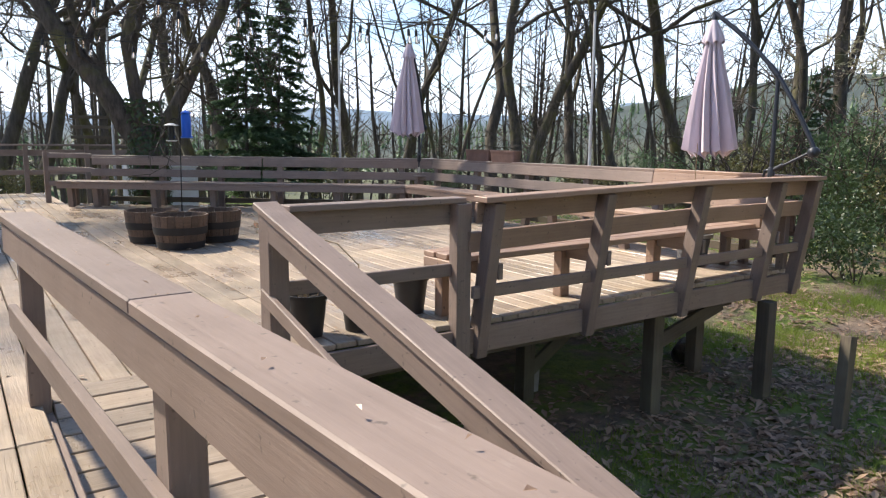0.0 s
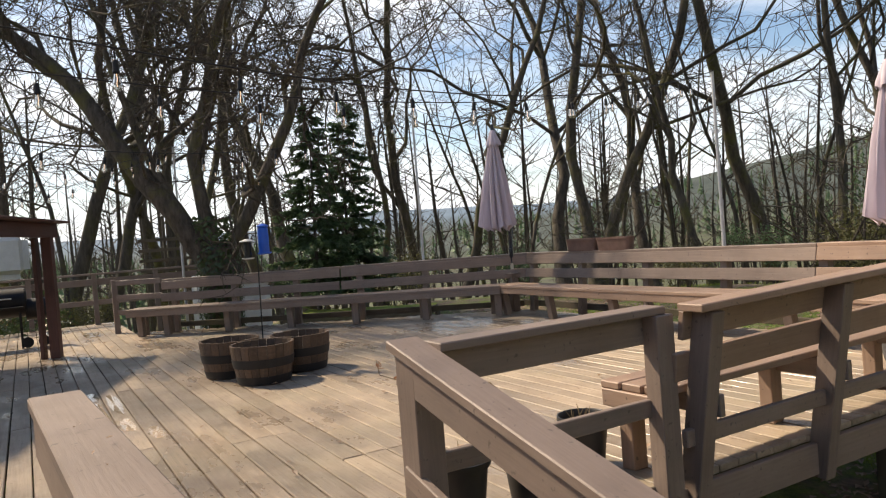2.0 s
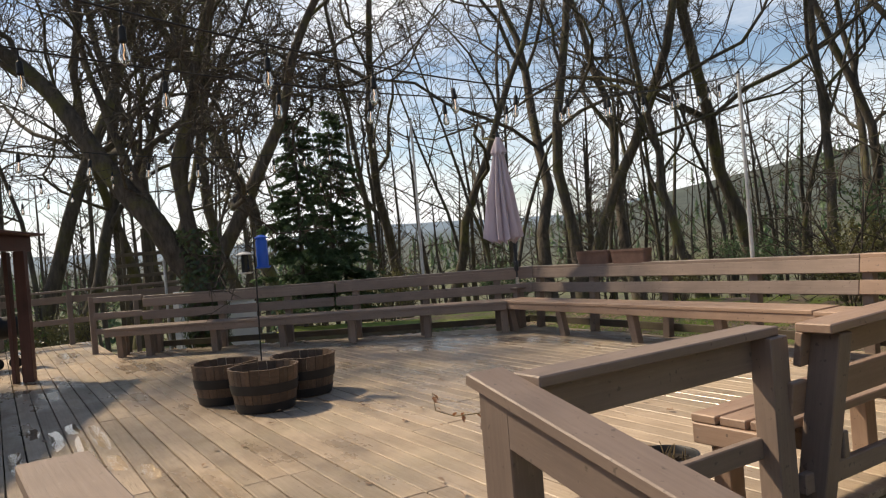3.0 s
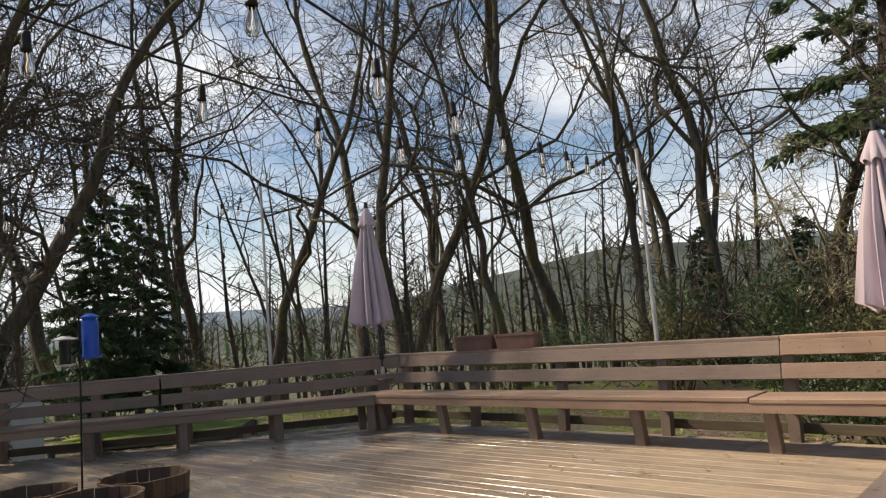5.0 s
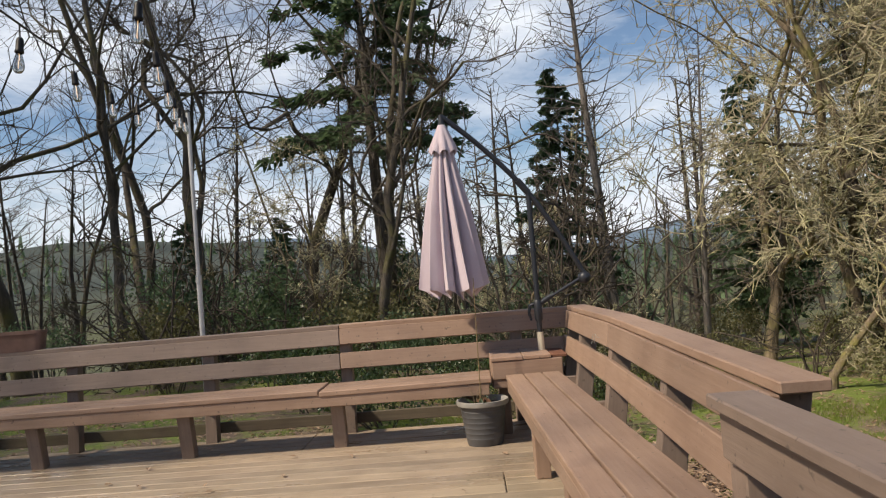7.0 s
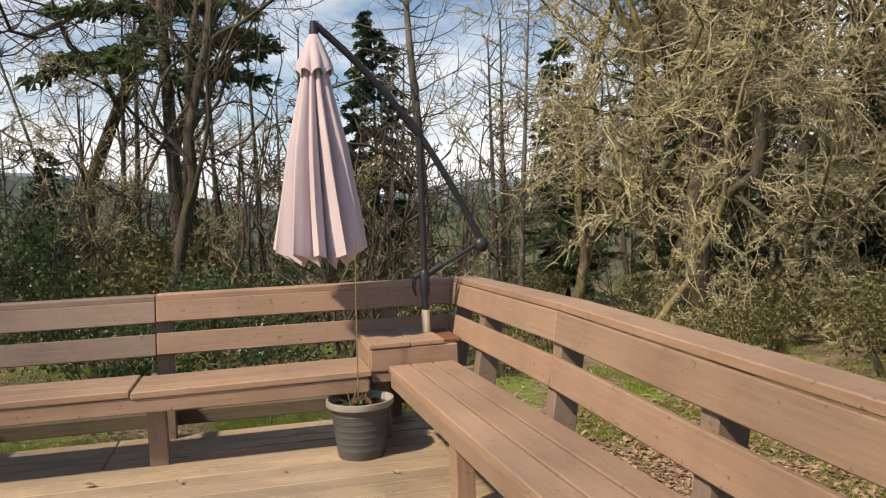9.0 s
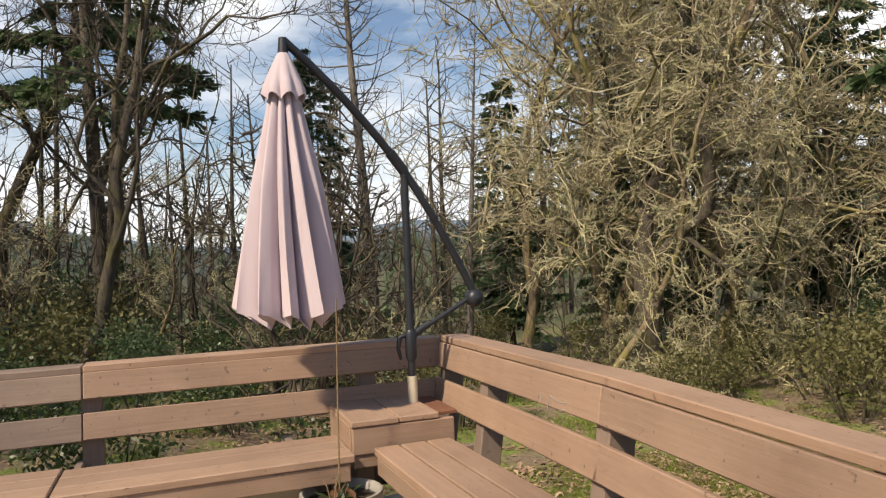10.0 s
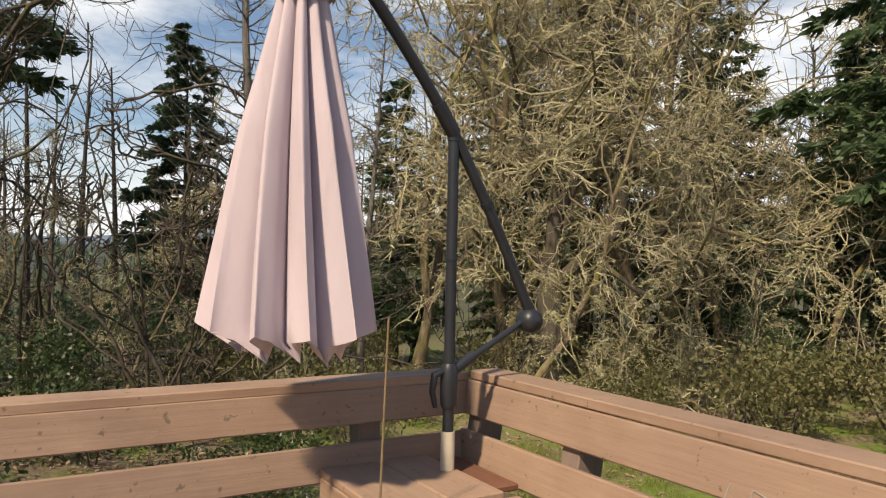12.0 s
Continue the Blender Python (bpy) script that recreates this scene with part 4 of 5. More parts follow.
def umbrella(base, foot_z, mast_top, tip, hem_z, weight, label, seed, crank=True):
    """Mast at base (x, y); the canopy hangs from the arm at tip (x, y, z); the arm ends at its weight."""
    u = thing("cantilever_umbrella", (base[0], base[1], foot_z), label, "umbrella", "closed umbrellas")
    mx, my = base
    top = Vector((mx, my, mast_top))
    smooth(part("mast", tube([(mx, my, foot_z + 0.13), (mx, my, mast_top - 0.02)], 0.021, 14), STEEL, u))
    for z in (foot_z + 0.80, mast_top - 0.02):
        smooth(part("mast_ring", tube([(mx, my, z - 0.012), (mx, my, z + 0.012)], 0.0245, 14), STEEL, u))
    smooth(part("ground_sleeve", tube([(mx, my, foot_z - 0.01), (mx, my, foot_z + 0.145)], 0.027, 16), SLEEVE, u, label="off-white plastic sleeve"))
    tipv, wv = Vector(tip), Vector(weight)
    ctrl = [tipv + Vector((0, 0, 0.07)), None, top + (tipv - wv).normalized() * 0.02, None, wv]
    out = Vector((0, 0, 1))
    d1 = (ctrl[0] + ctrl[2]) / 2 + out * 0.075
    d2 = (ctrl[2] + ctrl[4]) / 2 + (out * 0.05 + (wv - tipv).normalized() * 0.03)
    pts = []
    for a, b, c in ((ctrl[0], d1, ctrl[2]), (ctrl[2], d2, ctrl[4])):
        for k in range(11):
            f = k / 10
            pts.append(a * (1 - f) ** 2 + b * 2 * f * (1 - f) + c * f * f)
    for _ in range(3):
        pts = [pts[0]] + [(pts[i - 1] + pts[i] * 2 + pts[i + 1]) / 4 for i in range(1, len(pts) - 1)] + [pts[-1]]
    smooth(part("arm", tube(pts, 0.022, 12), STEEL, u))
    smooth(part("arm_bracket", tube([pts[9], pts[11]], 0.029, 12), STEEL, u))
    smooth(part("arm_ring", tube([pts[15], pts[15] + (pts[16] - pts[15]) * 0.25], 0.026, 12), STEEL, u))
    bm = lathe([(0.0, -0.055), (0.03, -0.05), (0.048, -0.03), (0.052, 0.0), (0.048, 0.03), (0.03, 0.05), (0.0, 0.055)], 20, False)
    side = Vector((wv.y - top.y, -(wv.x - top.x), 0)).normalized()
    m = Matrix.Translation(wv - Vector((0, 0, 0.035))) @ side.to_track_quat("Z", "Y").to_matrix().to_4x4()
    smooth(part("pivot_knob", bm, STEEL, u, m))
    low = Vector((mx, my, foot_z + 0.36))
    mid_p = low + (wv - low) * 0.28
    smooth(part("strut", tube([low, wv - Vector((0, 0, 0.02))], 0.013, 10), STEEL, u))
    smooth(part("strut_sleeve", tube([low + (wv - low) * 0.06, mid_p], 0.021, 12), STEEL, u))
    smooth(part("mast_clamp", tube([low - Vector((0, 0, 0.13)), low - Vector((0, 0, 0.11)), low + Vector((0, 0, 0.02)), low + Vector((0, 0, 0.04))], [0.024, 0.032, 0.034, 0.024], 14), STEEL, u))
    if crank:
        back = (low - wv)
        back.z = 0
        back.normalize()
        p = low + back * 0.03
        smooth(part("crank_handle", tube([p + Vector((0, 0, 0.01)), p + back * 0.035, p + back * 0.045 - Vector((0, 0, 0.06)), p + back * 0.03 - Vector((0, 0, 0.12))], [0.014, 0.016, 0.012, 0.009], 10), STEEL, u))
    c = part("canopy", canopy_mesh(tip[2] - hem_z, 0.268, 11, seed), CANVAS, u, Matrix.Translation((tip[0], tip[1], tip[2] - 0.02)) @ Euler((radians(-1.0), radians(-1.9), radians(seed * 40))).to_matrix().to_4x4(), "dusty pink pleated cloth")
    smooth(c, 60)
    v = part("vent_cap", vent_mesh(), CANVAS, u, Matrix.Translation((tip[0], tip[1], tip[2] + 0.0)) @ Euler((0, radians(-2), radians(seed * 17))).to_matrix().to_4x4())
    smooth(v, 60)
    smooth(part("hanger", tube([tipv + Vector((0, 0, -0.02)), tipv + Vector((0, 0, 0.08))], [0.03, 0.02], 12), STEEL, u))
    return u


umbrella((4.52, 5.172), 0.600, 1.874, (4.385, 5.825, 2.447), 1.18, (4.547, 4.777, 1.185), "closed dusty pink cantilever umbrella on a dark mast", 1)
umbrella((4.62, 11.77), 0.60, 2.15, (4.17, 11.37, 2.742), 1.35, (4.86, 11.99, 1.45), "closed dusty pink umbrella at the bench corner", 3)

# ---- corner box under the umbrella ----
cb = thing("corner_box", (4.5, 5.3, 0.0), "brown plank corner box with one broken red-brown board", "box")
beam("lid_plank", (4.20, 5.47, 0.586), (4.745, 5.47, 0.586), 0.245, 0.03, BENCH, cb)
beam("lid_plank", (4.205, 5.238, 0.586), (4.745, 5.238, 0.586), 0.21, 0.03, BENCH, cb)
beam("broken_plank", (4.30, 5.06, 0.572), (4.72, 5.06, 0.572), 0.12, 0.025, RAW, cb, label="bare splintered red-brown board")
beam("front_panel", (4.222, 5.585, 0.50), (4.222, 5.05, 0.50), 0.03, 0.135, BENCH, cb)
beam("front_panel", (4.232, 5.585, 0.40), (4.232, 5.05, 0.40), 0.03, 0.07, BENCH, cb)
beam("side_panel", (4.24, 5.578, 0.47), (4.74, 5.578, 0.47), 0.03, 0.20, BENCH, cb)
beam("back_panel", (4.73, 5.01, 0.47), (4.73, 5.56, 0.47), 0.03, 0.20, BENCH, cb)
for x, y in ((4.34, 5.50), (4.34, 5.08), (4.66, 5.50), (4.66, 5.08)):
    beam("leg", (x, y, 0), (x, y, 0.565), 0.08, 0.08, RAIL, cb, up=(0, 1, 0))

# corner stand of the other umbrella
cs = thing("corner_stand", (4.62, 11.77, 0), "short brown timber stand in the bench corner", "stand")
beam("leg", (4.62, 11.77, 0), (4.62, 11.77, 0.575), 0.12, 0.12, RAIL, cs, up=(0, 1, 0))
beam("top", (4.50, 11.77, 0.586), (4.74, 11.77, 0.586), 0.24, 0.025, RAIL, cs)


# ---- pots ----
def pot(name, x, y, h, r, mat, rim_mat, label, group="", ribs=False):
    t = thing(name, (x, y, 0), label, "plant pot", group)
    prof = [(r * 0.70, 0.0), (r * 0.72, 0.01)]
    if ribs:
        for k in range(6):
            z = h * (0.15 + 0.6 * k / 5)
            q = r * (0.72 + 0.22 * z / h)
            prof += [(q, z), (q + 0.002, z + 0.006), (q, z + 0.012)]
    prof += [(r * 0.94, h * 0.9), (r * 0.92, h * 0.9), (r * 0.88, h * 0.86)]
    smooth(part("body", lathe(prof, 32), mat, t, at(x, y)), 30)
    smooth(part("rim", lathe([(r * 0.93, h * 0.89), (r * 1.03, h * 0.895), (r * 1.05, h * 0.93), (r * 1.04, h), (r * 0.98, h * 1.005), (r * 0.93, h * 0.98), (r * 0.90, h * 0.88)], 32, False), rim_mat, t, at(x, y)), 40)
    rng = random.Random(int(x * 100))
    bm = bmesh.new()
    bmesh.ops.create_circle(bm, cap_ends=True, cap_tris=True, radius=r * 0.91, segments=28)
    bmesh.ops.subdivide_edges(bm, edges=bm.edges[:], cuts=2)
    for v in bm.verts:
        v.co.z += rng.uniform(-0.012, 0.012)
    part("soil", bm, SOIL, t, at(x, y, h * 0.86))
    return t


def stalks(parent, x, y, z, count, spread, tall, seed, mat=STALK):
    rng = random.Random(seed)
    for _ in range(count):
        a, q = rng.uniform(0, 6.28), rng.uniform(0, spread)
        px, py = x + q * math.cos(a), y + q * math.sin(a)
        l = tall * rng.uniform(0.4, 1)
        dx, dy = rng.uniform(-0.4, 0.4) * l, rng.uniform(-0.4, 0.4) * l
        part("stalk", tube([(px, py, z), (px + dx * 0.4, py + dy * 0.4, z + l * 0.6), (px + dx, py + dy, z + l)], [0.0035, 0.003, 0.0015], 5), mat, parent)


def blade_leaf(parent, x, y, z, ln, turn, tilt, mat, name="leaf"):
    bm = bmesh.new()
    rows = [(0, 0.004), (0.3, 0.5), (0.6, 0.42), (1.0, 0.02)]
    prev = None
    for f, w in rows:
        a = bm.verts.new((f * ln, w * ln * 0.45, 0.10 * ln * math.sin(f * 3)))
        c = bm.verts.new((f * ln, 0, 0.10 * ln * math.sin(f * 3) - w * ln * 0.12))
        b = bm.verts.new((f * ln, -w * ln * 0.45, 0.10 * ln * math.sin(f * 3)))
        if prev:
            bm.faces.new((prev[0], prev[1], c, a))
            bm.faces.new((prev[1], prev[2], b, c))
        prev = (a, c, b)
    part(name, bm, mat, parent, Matrix.Translation((x, y, z)) @ Euler((0, radians(-tilt), radians(turn))).to_matrix().to_4x4())


gp = pot("plant_pot", 4.06, 5.68, 0.325, 0.185, GREYPOT, RIM, "grey plastic pot with pale rim and wilted plants", ribs=True)
rng_p = random.Random(9)
for _ in range(16):
    a = rng_p.uniform(0, 360)
    q = rng_p.uniform(0.02, 0.12)
    blade_leaf(gp, 4.06 + q * math.cos(a), 5.68 + q * math.sin(a), 0.29, rng_p.uniform(0.05, 0.10), rng_p.uniform(0, 360), rng_p.uniform(15, 60), IVY if rng_p.random() < 0.55 else DRYLEAF)
stalks(gp, 4.06, 5.68, 0.28, 6, 0.09, 0.14, 4)
part("cane", tube([(4.05, 5.69, 0.25), (4.045, 5.685, 0.7), (4.035, 5.675, 1.22)], [0.0045, 0.004, 0.003], 7), STALK, gp, label="thin upright bamboo cane")
for k, (x, y, h) in enumerate(((-0.30, 5.28, 0.275), (0.05, 5.23, 0.27), (0.58, 5.46, 0.275))):
    p = pot("nursery_pot", x, y, h, 0.135, BLACK, BLACK, "black nursery pot with dry stalks on the deck", "nursery pots")
    stalks(p, x, y, h * 0.85, 12, 0.09, 0.10, 20 + k)
    if k == 1:
        arch = [(x, y, 0.25), (x + 0.02, y + 0.05, 0.42), (x - 0.06, y + 0.20, 0.55), (x - 0.22, y + 0.36, 0.60), (x - 0.42, y + 0.5, 0.585), (x - 0.5, y + 0.52, 0.62), (x - 0.52, y + 0.50, 0.70)]
        part("branch", tube(arch, [0.005, 0.0045, 0.004, 0.003, 0.0028, 0.0024, 0.0015], 5), STALK, p)
        for j in range(14):
            q = rng_p.random()
            i = min(int((0.45 + 0.55 * q) * 6), 5)
            c = Vector(arch[i]).lerp(Vector(arch[i + 1]), rng_p.random())
            blade_leaf(p, c.x, c.y, c.z, rng_p.uniform(0.03, 0.055), rng_p.uniform(0, 360), rng_p.uniform(-60, 60), DRYLEAF)


# ---- wet patches on the boards ----
def wet_patches():
    m, nt, b = material("rain_film", 0.06)
    b.inputs["Base Color"].default_value = (0.97, 0.97, 0.97, 1)
    b.inputs["Transmission Weight"].default_value = 1.0
    b.inputs["IOR"].default_value = 1.33
    bump(nt, b, noise_of(nt, coords(nt, "World", shuffle=False), 14, 3), 0.05, 0.004)
    rng = random.Random(23)
    store = Sticks()
    for k, (row, y, ln) in enumerate(((42, 9.6, 0.62), (42, 8.6, 0.30), (43, 9.1, 0.75), (43, 10.1, 0.28), (44, 9.75, 0.45), (44, 8.5, 0.36), (45, 10.2, 0.30), (41, 8.2, 0.25), (46, 9.2, 0.4), (48, 7.6, 0.5), (49, 8.3, 0.42), (50, 7.2, 0.35), (49, 9.6, 0.3))):
        x = 4.80 - 0.146 * row
        o = len(store.v)
        store.v.append((x, y, 0.0042))
        for i in range(18):
            a = 2 * math.pi * i / 18
            q = rng.uniform(0.72, 1.0)
            store.v.append((x + 0.058 * math.copysign(abs(math.cos(a)) ** 0.6, math.cos(a)) * q, y + ln * math.sin(a) * q, 0.0022))
        for i in range(18):
            store.f.append((o, o + 1 + i, o + 1 + (i + 1) % 18))
    ob = part("wet_patch", mesh_from("wet_patch", store.v, store.f, m), m, None)
    ob.visible_shadow = False
    tagged(ob, "thin shining rainwater patches lying along the deck boards", "puddle", kind="stuff")


wet_patches()


# ---- half barrels with the bird feeder ----
def barrel(x, y, turn, h=0.375, r=0.305):
    t = thing("half_barrel", (x, y, 0), "dark oak half-barrel planter with black bands", "planter", "half barrels")
    n = 22
    rng = random.Random(int(x * 50 + 99))
    for k in range(n):
        bm = bmesh.new()
        a0, a1 = 2 * math.pi * (k + 0.03) / n, 2 * math.pi * (k + 0.97) / n
        lift = rng.uniform(-0.004, 0.004)
        rows = []
        for f in (0, 0.25, 0.5, 0.75, 1.0):
            q = r * (0.80 + 0.20 * f + 0.03 * math.sin(f * math.pi))
            rows.append([bm.verts.new((rr * math.cos(a), rr * math.sin(a), h * f + (lift if f == 1 else 0))) for rr, a in ((q, a0), (q + 0.002, (a0 + a1) / 2), (q, a1), (q - 0.022, a1), (q - 0.022, a0))])
        for a, b in zip(rows, rows[1:]):
            for i in range(5):
                bm.faces.new((a[i], a[(i + 1) % 5], b[(i + 1) % 5], b[i]))
        bm.faces.new(rows[0][::-1])
        bm.faces.new(rows[-1])
        part("stave", bm, BARREL, t, at(x, y, 0.002, turn))
    for f0, f1 in ((0.02, 0.22), (0.44, 0.66)):
        q0, q1 = (r * (0.80 + 0.20 * f + 0.03 * math.sin(f * math.pi)) + 0.003 for f in (f0, f1))
        smooth(part("band", lathe([(q0, h * f0), (q0 + 0.004, h * f0), (q1 + 0.004, h * f1), (q1, h * f1)], 44, False), BAND, t, at(x, y, 0.002, turn)), 30)
    bm = bmesh.new()
    bmesh.ops.create_circle(bm, cap_ends=True, cap_tris=True, radius=r * 0.93, segments=30)
    bmesh.ops.subdivide_edges(bm, edges=bm.edges[:], cuts=2)
    for v in bm.verts:
        v.co.z += rng.uniform(-0.02, 0.015)
    part("soil", bm, SOIL, t, at(x, y, h * 0.72))
    return t


for x, y, turn in ((0.0, 9.47, 0), (-0.16, 10.12, 40), (0.50, 9.82, 75)):
    barrel(x, y, turn)

fd = thing("bird_feeder", (0.18, 10.10, 0.0), "blue bird feeder and clear seed tube on a thin pole", "bird feeder")
part("pole", tube([(0.18, 10.10, 0.0), (0.20, 10.11, 0.95), (0.21, 10.12, 1.615)], 0.007, 8), IRON, fd)
part("hook", tube([(0.21, 10.12, 1.405), (0.15, 10.12, 1.455), (0.09, 10.12, 1.425)], 0.005, 6), IRON, fd)
part("feeder_body", lathe([(0.052, 0.0), (0.056, 0.01), (0.056, 0.25), (0.045, 0.275), (0.012, 0.285)], 20), BLUE, fd, at(0.285, 10.12, 1.235), "bright blue plastic body")
part("feeder_roof", lathe([(0.06, 0.0), (0.064, 0.012), (0.02, 0.035)], 20), BLUE, fd, at(0.285, 10.12, 1.51))
part("feeder_tray", lathe([(0.06, 0.0), (0.075, 0.01), (0.075, 0.022), (0.07, 0.022), (0.066, 0.012)], 20), BLUE, fd, at(0.285, 10.12, 1.22))
part("seed_tube", lathe([(0.036, 0), (0.038, 0.01), (0.038, 0.16), (0.03, 0.17)], 16), DARKGLASS, fd, at(0.11, 10.12, 1.195))
part("tube_lid", lathe([(0.08, 0), (0.082, 0.006), (0.02, 0.03)], 18), GALV, fd, at(0.11, 10.12, 1.365))
part("tube_tray", lathe([(0.05, 0), (0.066, 0.008), (0.066, 0.016)], 18), GALV, fd, at(0.11, 10.12, 1.18))


# ---- planters on the east rail ----
def trough(y0, y1, x=4.87, z=0.892):
    t = thing("planter_box", (x, (y0 + y1) / 2, z), "brown plastic window planter standing on the railing cap", "planter", "rail planters")
    bm = bmesh.new()
    rows = []
    for zz, k in ((0, 0.86), (0.10, 0.96), (0.145, 1.0), (0.15, 1.05), (0.175, 1.05), (0.175, 0.97), (0.12, 0.93)):
        hx, hy = 0.085 * k, (y1 - y0) / 2 * (1 - (1 - k) * 0.4)
        ring = []
        for i in range(28):
            a = 2 * math.pi * i / 28
            sx, sy = math.copysign(abs(math.cos(a)) ** 0.35, math.cos(a)), math.copysign(abs(math.sin(a)) ** 0.35, math.sin(a))
            ring.append(bm.verts.new((hx * sx, hy * sy, zz)))
        rows.append(ring)
    for a, b in zip(rows, rows[1:]):
        for i in range(28):
            bm.faces.new((a[i], a[(i + 1) % 28], b[(i + 1) % 28], b[i]))
    bm.faces.new(rows[0][::-1])
    smooth(part("body", bm, CLAY, t, at(x, (y0 + y1) / 2, z)), 40)
    bm = bmesh.new()
    bmesh.ops.create_grid(bm, x_segments=6, y_segments=14, size=0.5)
    rng = random.Random(int(y0 * 10))
    for v in bm.verts:
        v.co = Vector((v.co.x * 0.15, v.co.y * (y1 - y0) * 0.93, rng.uniform(-0.01, 0.012)))
    part("soil", bm, SOIL, t, at(x, (y0 + y1) / 2, z + 0.135))


trough(10.06, 10.66)
trough(9.42, 10.02)

# ---- light poles and string lights ----
POLES = {"a": (0.50, 16.0, 3.19), "b": (3.65, 12.85, 3.26), "c": (4.975, 8.07, 2.88)}
for x, y, z in POLES.values():
    t = thing("light_pole", (x, y, height(x, y)), "slim galvanised pole behind the railing holding string lights", "pole", "light poles")
    smooth(part("pipe", tube([(x, y, height(x, y) - 0.1), (x, y, 1.4)], 0.023, 12), GALV, t))
    smooth(part("pipe", tube([(x, y, 1.4), (x, y, z)], 0.018, 12), GALV, t))
    smooth(part("collar", tube([(x, y, 1.36), (x, y, 1.43)], 0.027, 12), GALV, t))
    smooth(part("cap", tube([(x, y, z), (x, y, z + 0.02)], [0.021, 0.016], 12), IRON, t))



def bulb_meshes():
    s = lathe([(0.008, 0.0), (0.014, -0.006), (0.0165, -0.02), (0.0165, -0.055), (0.0195, -0.062), (0.0195, -0.072), (0.015, -0.074)], 12, True)
    g = lathe([(0.013, -0.072), (0.014, -0.085), (0.022, -0.11), (0.0255, -0.13), (0.024, -0.148), (0.015, -0.163), (0.0, -0.168)], 14, False)
    f = tube([(0, 0, -0.074), (0.003, 0, -0.10), (-0.003, 0, -0.125), (0.0, 0, -0.145)], 0.0018, 5)
    out = []
    for nm, bm, mt in (("socket", s, IRON), ("bulb", g, GLASS), ("filament", f, COPPER)):
        me = bpy.data.meshes.new(nm)
        bm.to_mesh(me)
        bm.free()
        for p in me.polygons:
            p.use_smooth = True
        me.materials.append(mt)
        out.append((nm, me, mt))
    return out


BULBS = bulb_meshes()


def string_lights(a, b, sag, gap=0.55, first=0.3):
    """A cable hung from a to b with bulbs on short drops."""
    a, b = Vector(a), Vector(b)
    length = (b - a).length
    t = thing("string_lights", tuple(a), "black cable of hanging clear glass bulbs", "string lights", "string lights")
    pts = [a.lerp(b, k / 28) - Vector((0, 0, sag * 4 * (k / 28) * (1 - k / 28))) for k in range(29)]
    smooth(part("cable", tube(pts, 0.0045, 6), CABLE, t), 80)
    d = first
    rng = random.Random(int(abs(a.x) * 100 + abs(b.y) * 10))
    while d < length - 0.15:
        f = d / length
        p = a.lerp(b, f) - Vector((0, 0, sag * 4 * f * (1 - f)))
        drop = 0.05
        m = Matrix.Translation(p - Vector((0, 0, drop))) @ Euler((rng.uniform(-0.12, 0.12), rng.uniform(-0.12, 0.12), 0)).to_matrix().to_4x4() @ Matrix.Scale(0.82, 4)
        bmw = part("drop", tube([p, p - Vector((0, 0, drop + 0.006))], 0.003, 5), CABLE, t)
        for nm, me, mt in BULBS:
            ob = part(nm, me, mt, t if nm == "socket" else holder, m)
            if nm == "socket":
                holder = ob
            if nm == "bulb":
                ob.visible_shadow = False
        d += gap


pa, pb, pc = POLES["a"], POLES["b"], POLES["c"]
string_lights((-5.28, 4.60, 2.7), pc, 0.60, 0.62, 0.25)
string_lights((-5.28, 5.93, 2.7), pc, 0.55, 0.62, 0.45)
string_lights((-5.28, 6.2, 2.7), pb, 0.75, 0.60, 0.2)
string_lights(pb, pa, 0.75, 0.42)
string_lights(pa, (-5.28, 8.9, 2.7), 0.8, 0.50)
string_lights((-5.28, 7.6, 2.7), pa, 0.6, 0.60)
# ---- pergola, smoker and bins at the far side ----
pg = thing("pergola", (-1.57, 14.15, 0), "dark red-brown stained pergola roof on posts", "pergola")
PD = Vector((-1.27, -3.45, 0)).normalized()
PN = Vector((PD.y, -PD.x, 0))
PN = PN if PN.x < 0 else -PN
P0 = Vector((-1.64, 13.85, 0))
Z = lambda z: Vector((0, 0, z))
for s, n in ((0, 0), (3.75, 0), (0, 2.6), (3.75, 2.6)):
    p = P0 + PD * s + PN * n
    beam("post", p, p + Z(1.66), 0.13, 0.13, REDWOOD, pg, up=PD)
    beam("post_trim", p + PN * 0.16, p + PN * 0.16 + Z(1.66), 0.05, 0.14, REDWOOD, pg, up=PD)
for n in (0, 2.6):
    beam("header", P0 - PD * 0.30 + PN * n + Z(1.755), P0 + PD * 4.3 + PN * n + Z(1.755), 0.09, 0.19, REDWOOD, pg)
for k in range(5):
    q = -0.25 + k * 1.1
    beam("rafter", P0 + PD * q + PN * 0.06 + Z(1.79), P0 + PD * q + PN * 2.54 + Z(1.79), 0.045, 0.11, REDWOOD, pg)
for k in range(14):
    n = -0.10 + k * 0.215
    beam("roof_board", P0 - PD * 0.36 + PN * n + Z(1.868), P0 + PD * 4.4 + PN * n + Z(1.868), 0.21, 0.03, REDWOOD, pg)

